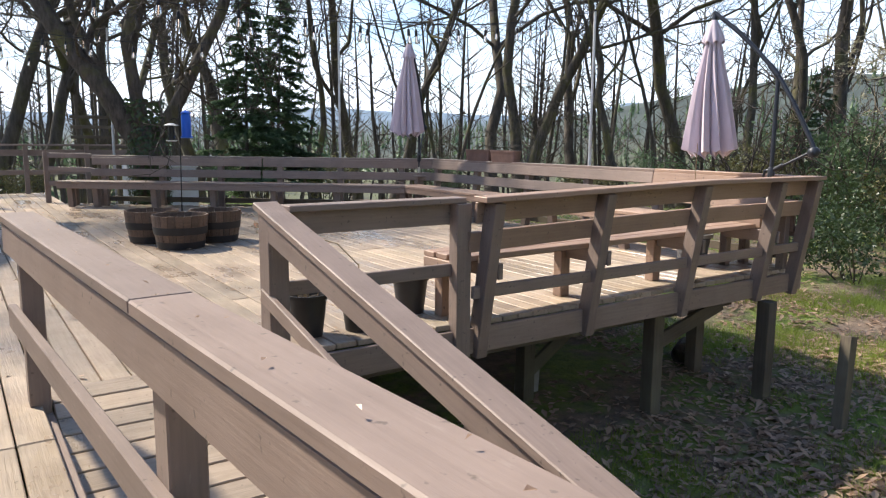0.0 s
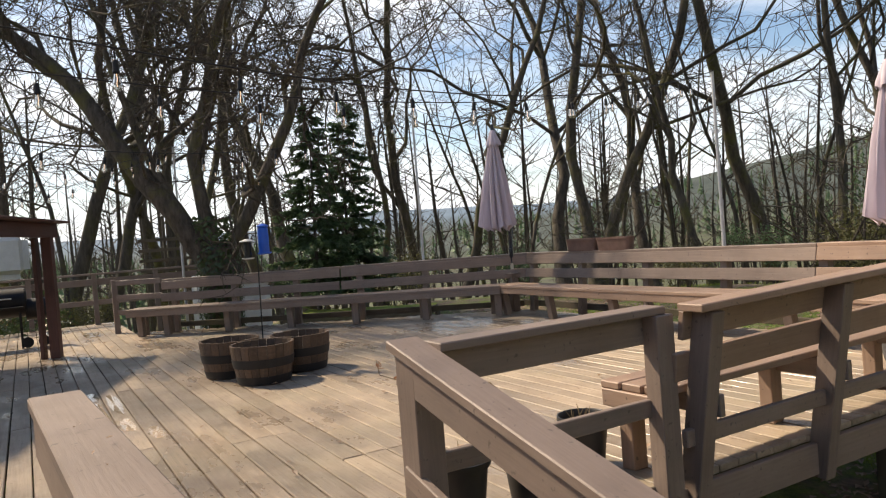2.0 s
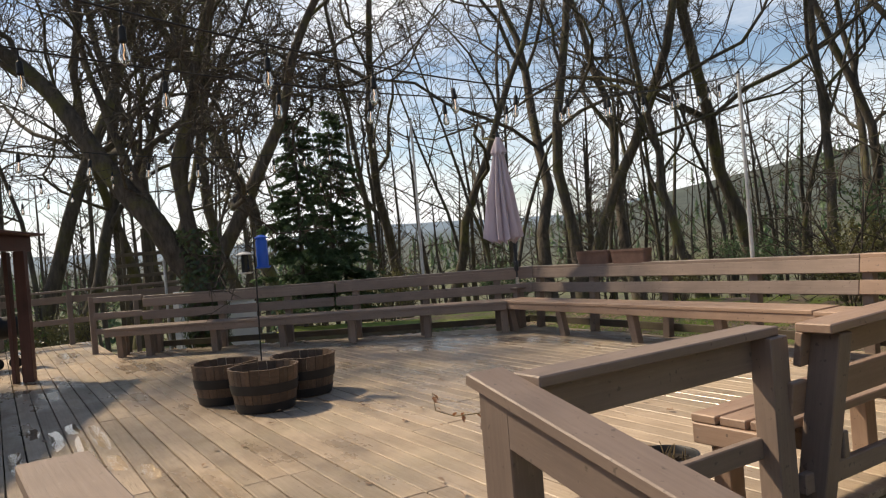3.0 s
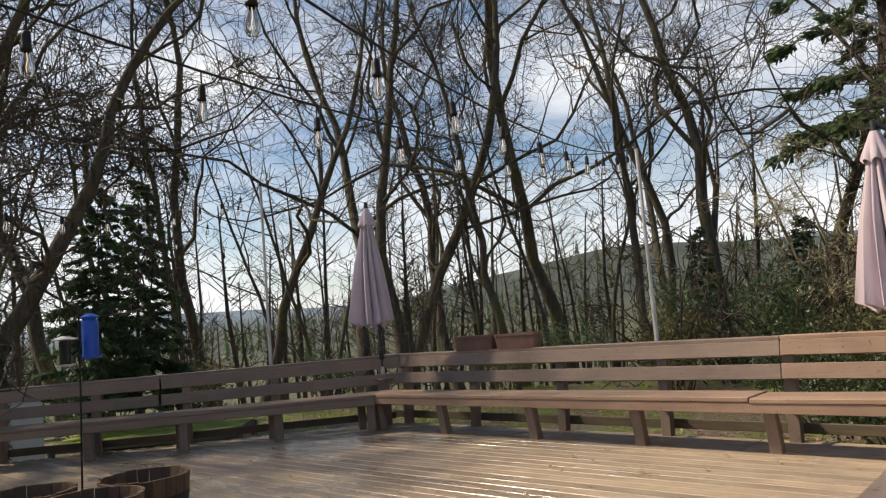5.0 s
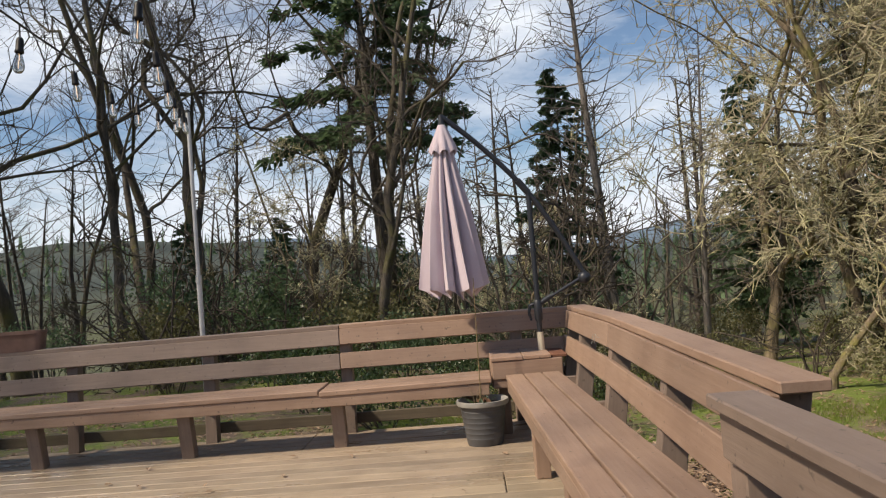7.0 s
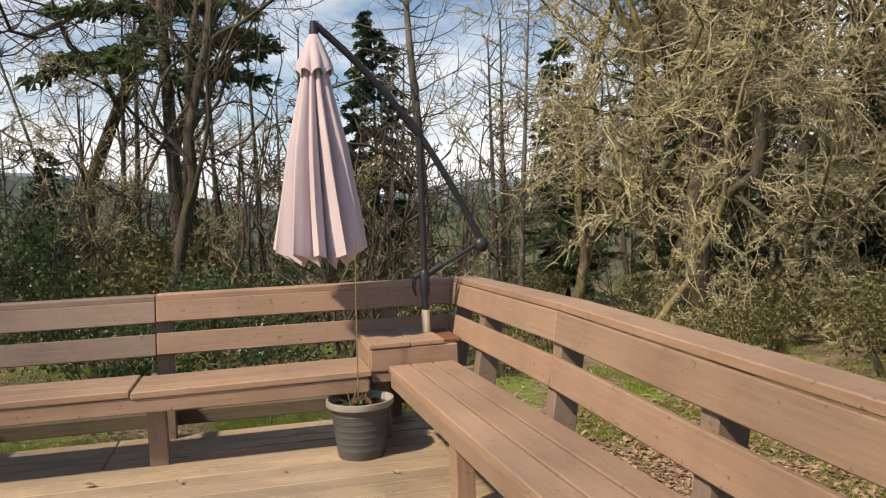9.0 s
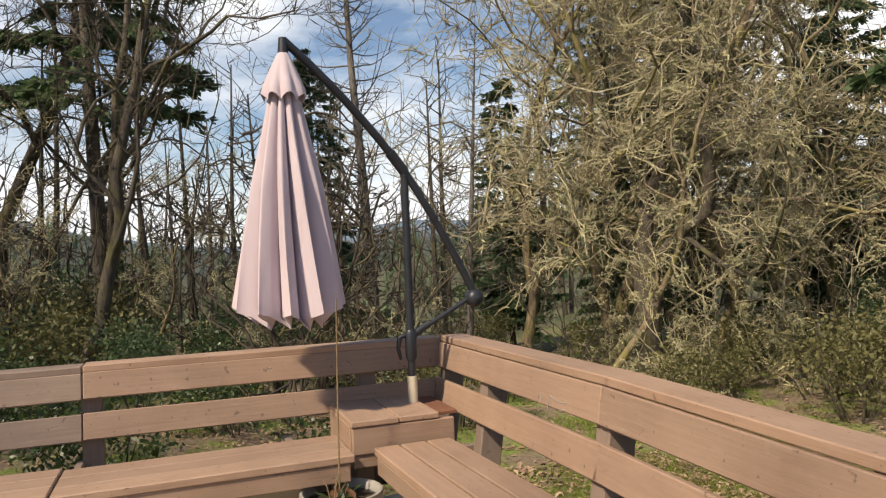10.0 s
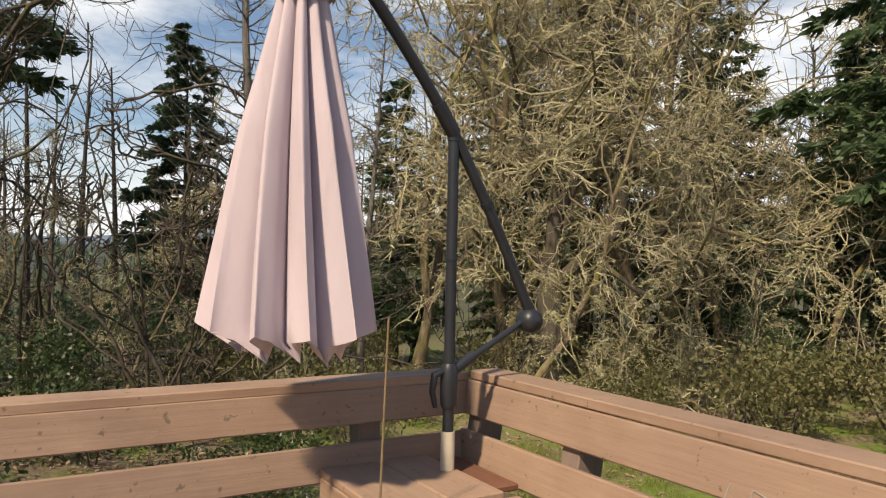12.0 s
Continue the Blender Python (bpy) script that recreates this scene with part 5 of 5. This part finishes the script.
sm = thing("smoker_grill", (-2.25, 15.9, 0), "black barrel smoker grill on wheeled legs", "grill")
gx, gy = -2.3, 15.9
smooth(part("drum", tube([(gx - 0.55, gy, 0.72), (gx - 0.53, gy, 0.72), (gx + 0.33, gy, 0.72), (gx + 0.35, gy, 0.72)], [0.20, 0.23, 0.23, 0.20], 24), IRON, sm), 30)
smooth(part("firebox", tube([(gx + 0.33, gy, 0.60), (gx + 0.62, gy, 0.60)], 0.17, 20), IRON, sm), 30)
part("chimney", tube([(gx + 0.55, gy, 0.7), (gx + 0.55, gy, 1.12)], 0.04, 12), IRON, sm)
beam("shelf", (gx - 0.5, gy - 0.30, 0.66), (gx + 0.3, gy - 0.30, 0.66), 0.16, 0.02, IRON, sm)
beam("lid_handle", (gx - 0.35, gy - 0.25, 0.80), (gx + 0.15, gy - 0.25, 0.80), 0.02, 0.02, GALV, sm)
for dx in (-0.45, 0.25):
    for dy in (-0.16, 0.16):
        beam("leg", (gx + dx, gy + dy, 0.0), (gx + dx, gy + dy, 0.6), 0.035, 0.035, IRON, sm, up=(0, 1, 0))
for dx in (0.32, 0.55):
    w = part("wheel", tube([(gx + dx, gy - 0.22, 0.09), (gx + dx, gy - 0.18, 0.09)], 0.085, 18), IRON, sm)
for k, (x, y) in enumerate(((-3.15, 15.4), (-3.6, 14.9))):
    bn = thing("storage_bin", (x, y, 0), "dark blue plastic storage bin under the pergola", "bin", "blue bins")
    bm = bmesh.new()
    bmesh.ops.create_cube(bm, size=1, matrix=Matrix.Translation((x, y, 0.26)) @ Matrix.Diagonal((0.42, 0.42, 0.52, 1)))
    bmesh.ops.bevel(bm, geom=bm.edges[:], offset=0.04, segments=2, affect="EDGES")
    part("body", bm, NAVY, bn)
    bm = bmesh.new()
    bmesh.ops.create_cube(bm, size=1, matrix=Matrix.Translation((x, y, 0.545)) @ Matrix.Diagonal((0.46, 0.46, 0.04, 1)))
    bmesh.ops.bevel(bm, geom=bm.edges[:], offset=0.012, segments=2, affect="EDGES")
    part("lid", bm, NAVY, bn)

# ---- camper van behind the pergola ----
def camper(x, y, turn):
    gz = height(x, y)
    t = thing("camper", (x, y, gz), "white camper trailer with dark windows parked beyond the deck", "camper")
    m = at(x, y, gz, turn)

    def block(name, c, s, mat, soft, label=""):
        bm = bmesh.new()
        bmesh.ops.create_cube(bm, size=1, matrix=Matrix.Translation(c) @ Matrix.Diagonal((*s, 1)))
        bmesh.ops.bevel(bm, geom=bm.edges[:], offset=soft, segments=3, affect="EDGES")
        return smooth(part(name, bm, mat, t, m, label), 35)

    block("body", (0, 0, 2.15), (5.4, 2.3, 2.7), WHITE, 0.28)
    block("cab_over", (3.0, 0, 2.75), (1.5, 2.2, 1.3), WHITE, 0.25)
    block("window", (-0.2, -1.16, 2.55), (1.1, 0.04, 0.55), DARKGLASS, 0.015)
    block("window", (2.6, -1.10, 2.75), (0.7, 0.06, 0.45), DARKGLASS, 0.015)
    block("stripe", (0, -1.16, 1.45), (5.0, 0.02, 0.12), NAVY, 0.005)
    for dx in (-1.6, 2.2):
        w = part("wheel", tube([(dx, -1.1, 0.45), (dx, -0.85, 0.45)], 0.42, 24), BLACK, t, m)
        part("hub", tube([(dx, -1.12, 0.45), (dx, -1.0, 0.45)], 0.2, 18), GALV, w, m)
    for dx in (-2.3, 2.6):
        beam("jack", m @ Vector((dx, 0, -0.05)), m @ Vector((dx, 0, 0.85)), 0.12, 0.12, IRON, t, up=(0, 1, 0))


camper(-5.6, 26.0, 4)

# ---- small things beyond the north bench ----
tr = thing("trellis", (0.9, 19.2, 0), "weathered brown timber trellis beyond the deck", "trellis")
gz = height(0.9, 19.3)
for x in (0.35, 0.75, 1.15, 1.55):
    beam("upright", (x, 19.3, gz), (x, 19.3, 2.1 + 0.12 * math.sin(x * 9)), 0.06, 0.06, UNDER, tr, up=(0, 1, 0))
for k in range(5):
    beam("slat", (0.2, 19.25, 0.75 + 0.22 * k), (1.75, 19.25, 0.75 + 0.22 * k), 0.03, 0.07, UNDER, tr)
for k, (x, y, h) in enumerate(((1.35, 18.0, 1.55), (2.1, 17.6, 1.35))):
    t = thing("chest_freezer", (x, y, height(x, y)), "white appliance chest standing outside below the deck", "appliance", "white chests")
    g = height(x, y)
    for nm, z0, z1, k2 in (("body", -0.03, h, 1.0), ("lid", h + 0.005, h + 0.09, 1.03)):
        bm = bmesh.new()
        bmesh.ops.create_cube(bm, size=1, matrix=Matrix.Translation((x, y, g + (z0 + z1) / 2)) @ Matrix.Diagonal((0.62 * k2, 0.6 * k2, z1 - z0, 1)))
        bmesh.ops.bevel(bm, geom=bm.edges[:], offset=0.03, segments=2, affect="EDGES")
        part(nm, bm, WHITE, t)
ms = thing("mossy_platform", (4.9, 18.6, 0), "low timber platform thick with bright yellow-green moss", "platform")
mv = [Vector((3.3, 19.6, 0)), Vector((5.8, 17.2, 0)), Vector((6.9, 18.4, 0)), Vector((4.4, 20.8, 0))]
bm = bmesh.new()
bmesh.ops.create_grid(bm, x_segments=26, y_segments=16, size=0.5)
for v in bm.verts:
    u, w = v.co.x + 0.5, v.co.y + 0.5
    p = mv[0].lerp(mv[1], u).lerp(mv[3].lerp(mv[2], u), w)
    v.co = p + Vector((0, 0, -0.44 + 0.035 * noise.noise(p * 3)))
part("moss", bm, MOSSY, ms)
beam("edge_board", mv[0] + Z(-0.54), mv[1] + Z(-0.54), 0.05, 0.16, UNDER, ms)
beam("edge_board", mv[1] + Z(-0.54), mv[2] + Z(-0.54), 0.05, 0.16, UNDER, ms)
for p in mv:
    g = height(p.x, p.y)
    beam("leg", (p.x, p.y, g - 0.05), (p.x, p.y, -0.5), 0.1, 0.1, UNDER, ms, up=(0, 1, 0))

# ---- things below the deck ----
fp = thing("fence_post", (4.22, 4.16, -1.25), "old leaning grey wooden fence post in the grass", "post")
g = height(4.22, 4.16)
beam("shaft", (4.22, 4.16, g - 0.15), (4.42, 4.24, g + 0.80), 0.11, 0.10, UNDER, fp, up=(0, 1, 0))
bl = thing("concrete_block", (2.35, 6.2, -1.1), "pale concrete block on the earth below the deck", "block")
g = height(2.35, 6.2)
beam("body", (2.35, 6.2, g - 0.02), (2.37, 6.2, g + 0.33), 0.19, 0.14, CONCRETE, bl, up=(0, 1, 0))
ln = thing("log_stump", (4.55, 6.05, -1.2), "short dark cut log lying by the deck posts", "log")
g = height(4.55, 6.05)
smooth(part("log", tube([(4.4, 6.0, g + 0.10), (4.42, 6.0, g + 0.11), (4.7, 6.15, g + 0.13), (4.72, 6.15, g + 0.13)], [0.10, 0.12, 0.115, 0.10], 14), BARK, ln), 40)

# pale scratches in the paint of the south wall's upper plank
sc = thing("paint_scratches", edge(2.7, 0.28, 0.8), "short pale scratches in the brown plank paint", "scratches")
for s0, z0, s1, z1 in ((2.78, 0.73, 2.76, 0.80), (2.70, 0.74, 2.69, 0.80), (2.69, 0.80, 2.62, 0.785), (2.62, 0.785, 2.56, 0.79), (2.60, 0.755, 2.56, 0.765)):
    beam("scratch", edge(s0, lean3(z0) - 0.0955, z0), edge(s1, lean3(z1) - 0.0955, z1), 0.003, 0.004, RIM, sc)


# ---- thickets, shrubs, grass and litter ----
def twig_bush(seed, tall, mats, label, stems=5, detail=0.45, thick=1.0):
    t = tree_thing("brush_thicket", *oak_meshes(seed, tall=tall, girth=0.035, fork=0.08, limbs=11, crook=0.24, detail=detail, gnarl=1.2, splits=stems, thick=thick, low=0.3, tufts=1.0 if thick > 1 else 0.0), *mats, label, "shrub", "thickets", "twigs")
    t["kind"] = "stuff"
    return t


b_dark = twig_bush(51, 4.2, (TWIG, TWIG), "tangled bare brush of fine brown twigs")
b_dark2 = twig_bush(52, 3.2, (TWIG, TWIG), "tangled bare brush of fine brown twigs", 6)
b_pale = twig_bush(53, 4.6, (LICHEN_TWIG, LICHEN_TWIG), "tangled brush hung with pale grey-green lichen", 5, 0.4, 1.1)
b_pale2 = twig_bush(54, 3.4, (LICHEN_TWIG, LICHEN_TWIG), "tangled brush hung with pale grey-green lichen", 6, 0.4, 1.1)


def leaf_bush(seed, mat, label, wide, tall, count, size):
    """A loose mound of separate leaves on stems, with gaps and an uneven top."""
    rng = np.random.default_rng(seed)
    stems, leaves = Sticks(), Sticks()
    lumps = [(rng.uniform(-wide, wide) * 0.6, rng.uniform(-wide, wide) * 0.6, rng.uniform(0.35, 0.8) * tall, rng.uniform(0.3, 0.55) * wide) for _ in range(9)]
    for lx, ly, lz, lr in lumps:
        p = np.array((lx * 0.3, ly * 0.3, -0.1))
        q = np.array((lx, ly, lz))
        stems.add(wander(rng, p, (q - p) / np.linalg.norm(q - p), np.linalg.norm(q - p), 5, 0.1, 0.02), np.array((0.02, 0.016, 0.013, 0.01, 0.008, 0.005)), 5)
        for _ in range(count // 9):
            d = rng.normal(0, 1, 3)
            d /= np.linalg.norm(d)
            c = q + d * lr * rng.uniform(0.35, 1.05) * np.array((1, 1, 0.85))
            if c[2] < 0.02:
                c[2] = rng.uniform(0.02, 0.3)
            a = rng.normal(0, 1, 3) + d
            a /= np.linalg.norm(a)
            b = np.cross(a, rng.normal(0, 1, 3))
            b /= np.linalg.norm(b) + 1e-9
            s = size * rng.uniform(0.6, 1.3)
            o = len(leaves.v)
            leaves.v.extend((tuple(c), tuple(c + a * s * 0.5 + b * s * 0.28), tuple(c + a * s), tuple(c + a * s * 0.5 - b * s * 0.28)))
            leaves.f.append((o, o + 1, o + 2, o + 3))
    t = thing("leafy_shrub", (0, 0, 0), label, "shrub", "leafy shrubs")
    part("stem", mesh_from("stem", stems.v, stems.f, TWIG), TWIG, t)
    part("foliage", mesh_from("foliage", leaves.v, leaves.f, mat), mat, t)
    return t


s_ivy = leaf_bush(61, IVY, "low dark evergreen shrub with glossy leaves", 1.3, 1.2, 2100, 0.085)
s_brush = leaf_bush(62, BRUSH, "dull olive undergrowth of small leaves", 1.2, 1.3, 2100, 0.07)
s_dark = leaf_bush(63, NEEDLE, "dense dark green young evergreen bush", 1.1, 2.0, 2500, 0.075)

rng_b = random.Random(77)
for k in range(17):
    deg = -14 + 98 * (k + rng_b.random()) / 17
    x, y = bearing(deg, rng_b.uniform(19, 33))
    plant((b_dark, b_dark2)[k % 2], x, y, rng_b.uniform(0, 360), rng_b.uniform(0.7, 1.25))
for k in range(27):
    deg = 88 + 70 * (k + rng_b.random()) / 27
    x, y = bearing(deg, rng_b.uniform(12.5, 24), -1.0, 5.0)
    plant((b_pale, b_dark, b_pale2, b_dark2)[k % 4], x, y, rng_b.uniform(0, 360), rng_b.uniform(0.7, 1.35))
for x, y, t, s in ((10.5, 7.2, s_ivy, 1.0), (12.2, 8.6, s_ivy, 1.1), (9.6, 4.6, s_ivy, 0.8), (12.3, 5.6, s_ivy, 1.0), (13.8, 7.0, s_dark, 1.0), (14.5, 10.2, s_ivy, 1.2), (11.4, 2.4, s_brush, 1.1), (13.0, 0.8, s_brush, 0.8), (10.2, -1.2, s_brush, 1.0),
                   (11.6, -2.9, s_brush, 0.8), (9.0, -3.2, s_brush, 1.1), (13.4, -4.6, s_brush, 0.9), (10.4, -6.4, s_dark, 0.8), (7.2, -4.9, s_brush, 1.2), (12.4, -7.6, s_dark, 0.9), (8.4, -7.8, s_brush, 1.2), (15.8, -2.6, s_brush, 0.9), (16.4, 3.4, s_dark, 1.0),
                   (15.2, 12.6, s_brush, 1.1), (17.5, 9.6, s_dark, 1.0), (18, 14, s_brush, 1.2), (13.5, 16.5, s_brush, 1.0), (10.5, 20.0, s_dark, 0.9), (7.6, 22.0, s_brush, 1.1), (5.2, 21.6, s_dark, 1.1), (2.2, 22.8, s_brush, 1.0), (-0.8, 21.5, s_brush, 1.0),
                   (-2.6, 19.6, s_ivy, 1.2), (-3.7, 18.6, s_ivy, 1.3), (-4.8, 19.8, s_ivy, 1.5), (-5.5, 20.9, s_ivy, 2.0), (-3.2, 22.5, s_brush, 1.2), (16, 6.2, s_ivy, 1.0), (19.5, 4.5, s_dark, 1.2), (14.4, -9.6, s_dark, 1.3), (18, -5.8, s_dark, 1.3), (11, -10, s_ivy, 1.3),
                   (16.4, 16.2, s_dark, 1.0), (20.5, 11.6, s_dark, 1.3), (22.5, 7.2, s_dark, 1.3), (21, 2.0, s_brush, 1.0), (19, -1.4, s_brush, 1.0), (24, 12.4, s_dark, 1.4), (17, -12, s_dark, 1.4), (22.0, -3.8, s_dark, 1.4), (15.5, 8.2, s_brush, 1.5), (18.6, 11.2, s_dark, 1.7), (16.6, 5.0, s_dark, 1.3), (20, 8.6, s_brush, 1.8), (21.5, 14.2, s_dark, 1.9), (13.2, 3.2, s_brush, 1.2), (17.4, 13.4, s_brush, 1.6), (18.5, 2.4, s_brush, 1.4), (23.5, 10.4, s_dark, 2.0)):
    plant(t, x, y, rng_b.uniform(0, 360), s * rng_b.uniform(0.9, 1.1))

for x, y, t, s in ((10.6, -5.4, b_pale, 1.2), (8.9, -6.6, b_pale2, 1.3), (11.7, -4.4, b_pale2, 1.1), (9.8, -7.6, b_pale, 1.2), (9.7, -4.7, s_brush, 1.2), (8.2, -5.6, s_brush, 1.2), (12.0, -6.2, l_c, 0.95)):
    plant(t, x, y, rng_b.uniform(0, 360), s)
for k in range(11):
    x, y = bearing(64 + 36 * (k + rng_b.random()) / 11, rng_b.uniform(15, 23))
    plant((b_dark, b_dark2)[k % 2], x, y, rng_b.uniform(0, 360), rng_b.uniform(1.15, 1.7))

# ivy on the big oak
iv = thing("ivy", (1.15, 15.9, height(1.15, 15.9)), "dark ivy clothing the lower trunk of the oak", "ivy")
ivs = Sticks()
rng_i = np.random.default_rng(5)
zb = height(1.15, 15.9)
for _ in range(2600):
    a, z = rng_i.uniform(0, 6.283), rng_i.uniform(0, 2.7) ** 1.0
    r = 0.345 + rng_i.uniform(-0.03, 0.07) + 0.10 * max(0.0, 0.6 - z)
    c = np.array((1.15 - 0.05 + r * math.cos(a) - 0.10 * max(0, z - 2.0), 15.9 + r * math.sin(a), zb + z))
    d = np.array((math.cos(a), math.sin(a), rng_i.uniform(-0.9, 0.3)))
    d /= np.linalg.norm(d)
    b = np.cross(d, (0, 0, 1))
    b /= np.linalg.norm(b)
    u = np.cross(b, d)
    s = rng_i.uniform(0.04, 0.08)
    o = len(ivs.v)
    ivs.v.extend((tuple(c), tuple(c + b * s * 0.6 - u * s * 0.4), tuple(c - u * s + d * 0.02), tuple(c - b * s * 0.6 - u * s * 0.4)))
    ivs.f.append((o, o + 1, o + 2, o + 3))
part("foliage", mesh_from("ivy", ivs.v, ivs.f, IVY), IVY, iv)


def under_deck(x, y):
    return x < 4.7 and y > south_y(x) + 0.2 and y < 16


def scatter_grass():
    rng = np.random.default_rng(12)
    g = Sticks()
    tries = 0
    while len(g.f) < 90000 and tries < 320000:
        tries += 1
        u = rng.random()
        if u < 0.62:
            x, y = rng.uniform(1.5, 11), rng.uniform(-1.5, 9)
        else:
            x, y = rng.uniform(4.9, 16), rng.uniform(-4, 20)
        if under_deck(x, y) or (x < -0.5):
            continue
        n = noise.noise((x * 0.55, y * 0.55, 2.0)) + 0.5 * noise.noise((x * 1.7, y * 1.7, 5.0))
        if n < -0.20 + (0.12 if (x < 3.0 and y < 5.6) else 0.0) or rng.random() > min(1, (n + 0.1) * 2.2):
            continue
        z = height(x, y)
        for _ in range(3):
            px, py = x + rng.normal(0, 0.03), y + rng.normal(0, 0.03)
            h = rng.uniform(0.03, 0.12)
            a = rng.uniform(0, 6.283)
            lx, ly = rng.normal(0, 0.5, 2) * h
            w = 0.004
            o = len(g.v)
            g.v.extend(((px - w * math.cos(a), py - w * math.sin(a), z - 0.01), (px + w * math.cos(a), py + w * math.sin(a), z - 0.01), (px + lx, py + ly, z + h)))
            g.f.append((o, o + 1, o + 2))
    ob = part("grass", mesh_from("grass", g.v, g.f, GRASS), GRASS, None)
    tagged(ob, "short bright green grass tufts on the slope", "grass", kind="stuff")


def leaf_blade(store, rng, x, y, z, s, flat=0.35):
    a = rng.uniform(0, 6.283)
    ca, sa = math.cos(a), math.sin(a)
    tilt, curl = rng.normal(0, flat), rng.uniform(0.1, 0.5)
    o = len(store.v)
    for u, w, k in ((-0.5, 0, 0.1), (0.05, 0.30, curl), (0.55, 0, 0.0), (0.05, -0.30, curl), (0.05, 0, 0)):
        px, py = u * ca - w * sa, u * sa + w * ca
        store.v.append((x + px * s, y + py * s, z + 0.006 + s * (abs(tilt) * (u + 0.5) * 0.8 + k * 0.5)))
    store.f.extend(((o, o + 1, o + 4), (o + 1, o + 2, o + 4), (o + 2, o + 3, o + 4), (o + 3, o, o + 4)))


def scatter_litter():
    rng = np.random.default_rng(15)
    g = Sticks()
    while len(g.f) < 96000:
        if rng.random() < 0.66:
            x, y = rng.uniform(0.2, 9), rng.uniform(0.5, 8)
        else:
            x, y = rng.uniform(4.9, 14), rng.uniform(-4, 20)
        if x < 4.0 and y > south_y(x) + 1.2:
            continue
        n = noise.noise((x * 0.4, y * 0.4, 8.0)) + 0.4
        if rng.random() > min(1, max(n, 0.12) * 1.2):
            continue
        leaf_blade(g, rng, x, y, height(x, y), rng.uniform(0.05, 0.11))
    ob = part("leaf_litter", mesh_from("leaf_litter", g.v, g.f, LITTER), LITTER, None)
    tagged(ob, "brown fallen oak leaves scattered over the ground", "leaves", kind="stuff")
    d = Sticks()
    while len(d.f) < 360 * 4:
        x, y = rng.uniform(-4.5, 4.6), rng.uniform(1, 18)
        if y > (north_y(x) - 0.8 if x > -0.4 else 18) or (y < 5.1 and x > -2.1):
            continue
        if x > 1.0 and rng.random() < 0.5:
            continue
        leaf_blade(d, rng, x, y, 0.001, rng.uniform(0.025, 0.075))
    for _ in range(22):
        y = rng.uniform(0.5, 4.7)
        leaf_blade(d, rng, GX(y) + 0.03 + 0.10 * rng.random(), y, 0.898, rng.uniform(0.008, 0.018))
    ob = part("deck_leaves", mesh_from("deck_leaves", d.v, d.f, LITTER), LITTER, None)
    tagged(ob, "dry brown leaves and bits lying on the deck", "leaves", kind="stuff")


scatter_grass()
scatter_litter()


def far_woods():
    rng = np.random.default_rng(31)
    bare, ever = Sticks(), Sticks()
    for _ in range(420):
        deg, d = rng.uniform(-45, 160), 34 + 110 * rng.random() ** 1.4
        x, y = bearing(deg, d)
        z, h = height(x, y) - 0.3, rng.uniform(8, 15)
        top = np.array((x + rng.normal(0, 0.6), y + rng.normal(0, 0.6), z + h))
        foot = np.array((x, y, z))
        bare.add(np.array((foot, foot * 0.5 + top * 0.5 + rng.normal(0, 0.2, 3), top)), np.array((0.16, 0.10, 0.03)), 4)
        for _ in range(22):
            f = rng.uniform(0.15, 0.98)
            p = foot + (top - foot) * f
            a = rng.uniform(0, 6.283)
            l = h * rng.uniform(0.12, 0.3) * (1.15 - f * 0.7)
            q = p + np.array((math.cos(a) * l, math.sin(a) * l, l * rng.uniform(0.3, 1.0)))
            mid_p = (p + q) / 2 + rng.normal(0, 0.12, 3) * l * 0.5
            bare.add(np.array((p, mid_p, q)), np.array((0.035, 0.022, 0.01)), 3)
            for _ in range(2):
                e = mid_p + rng.normal(0, 0.3, 3) * l + np.array((0, 0, 0.25 * l))
                bare.add(np.array((mid_p, e)), np.array((0.018, 0.008)), 3)
    for _ in range(1500):
        deg = rng.uniform(-45, 160)
        d = 115 + 520 * rng.random() ** 1.2
        if 20 < deg < 85 and d < 200 and rng.random() < 0.9:
            continue
        x, y = bearing(deg, d)
        z, h = height(x, y) - 0.3, rng.uniform(7, 16)
        r = h * rng.uniform(0.13, 0.2)
        for k in range(12):
            f = 0.08 + 0.9 * k / 12
            a = rng.uniform(0, 6.283)
            for j in range(3):
                t = a + j * 2.1
                w = r * (1 - f) * rng.uniform(0.7, 1.3) + 0.1
                o = len(ever.v)
                zz = z + h * f
                ever.v.extend(((x, y, zz + h * 0.13), (x + w * math.cos(t - 0.55), y + w * math.sin(t - 0.55), zz), (x + w * math.cos(t + 0.55), y + w * math.sin(t + 0.55), zz - 0.1)))
                ever.f.append((o, o + 1, o + 2))
    ob = part("far_bare_woods", mesh_from("far_bare_woods", bare.v, bare.f, TWIG), TWIG, None)
    tagged(ob, "distant grey-brown bare woodland on the valley side", "woods", kind="stuff")
    ob = part("far_evergreen_woods", mesh_from("far_evergreen_woods", ever.v, ever.f, NEEDLE), NEEDLE, None)
    tagged(ob, "distant dark evergreen woods on the hills", "woods", kind="stuff")


far_woods()


# ---- deck boards ----
lay_deck()
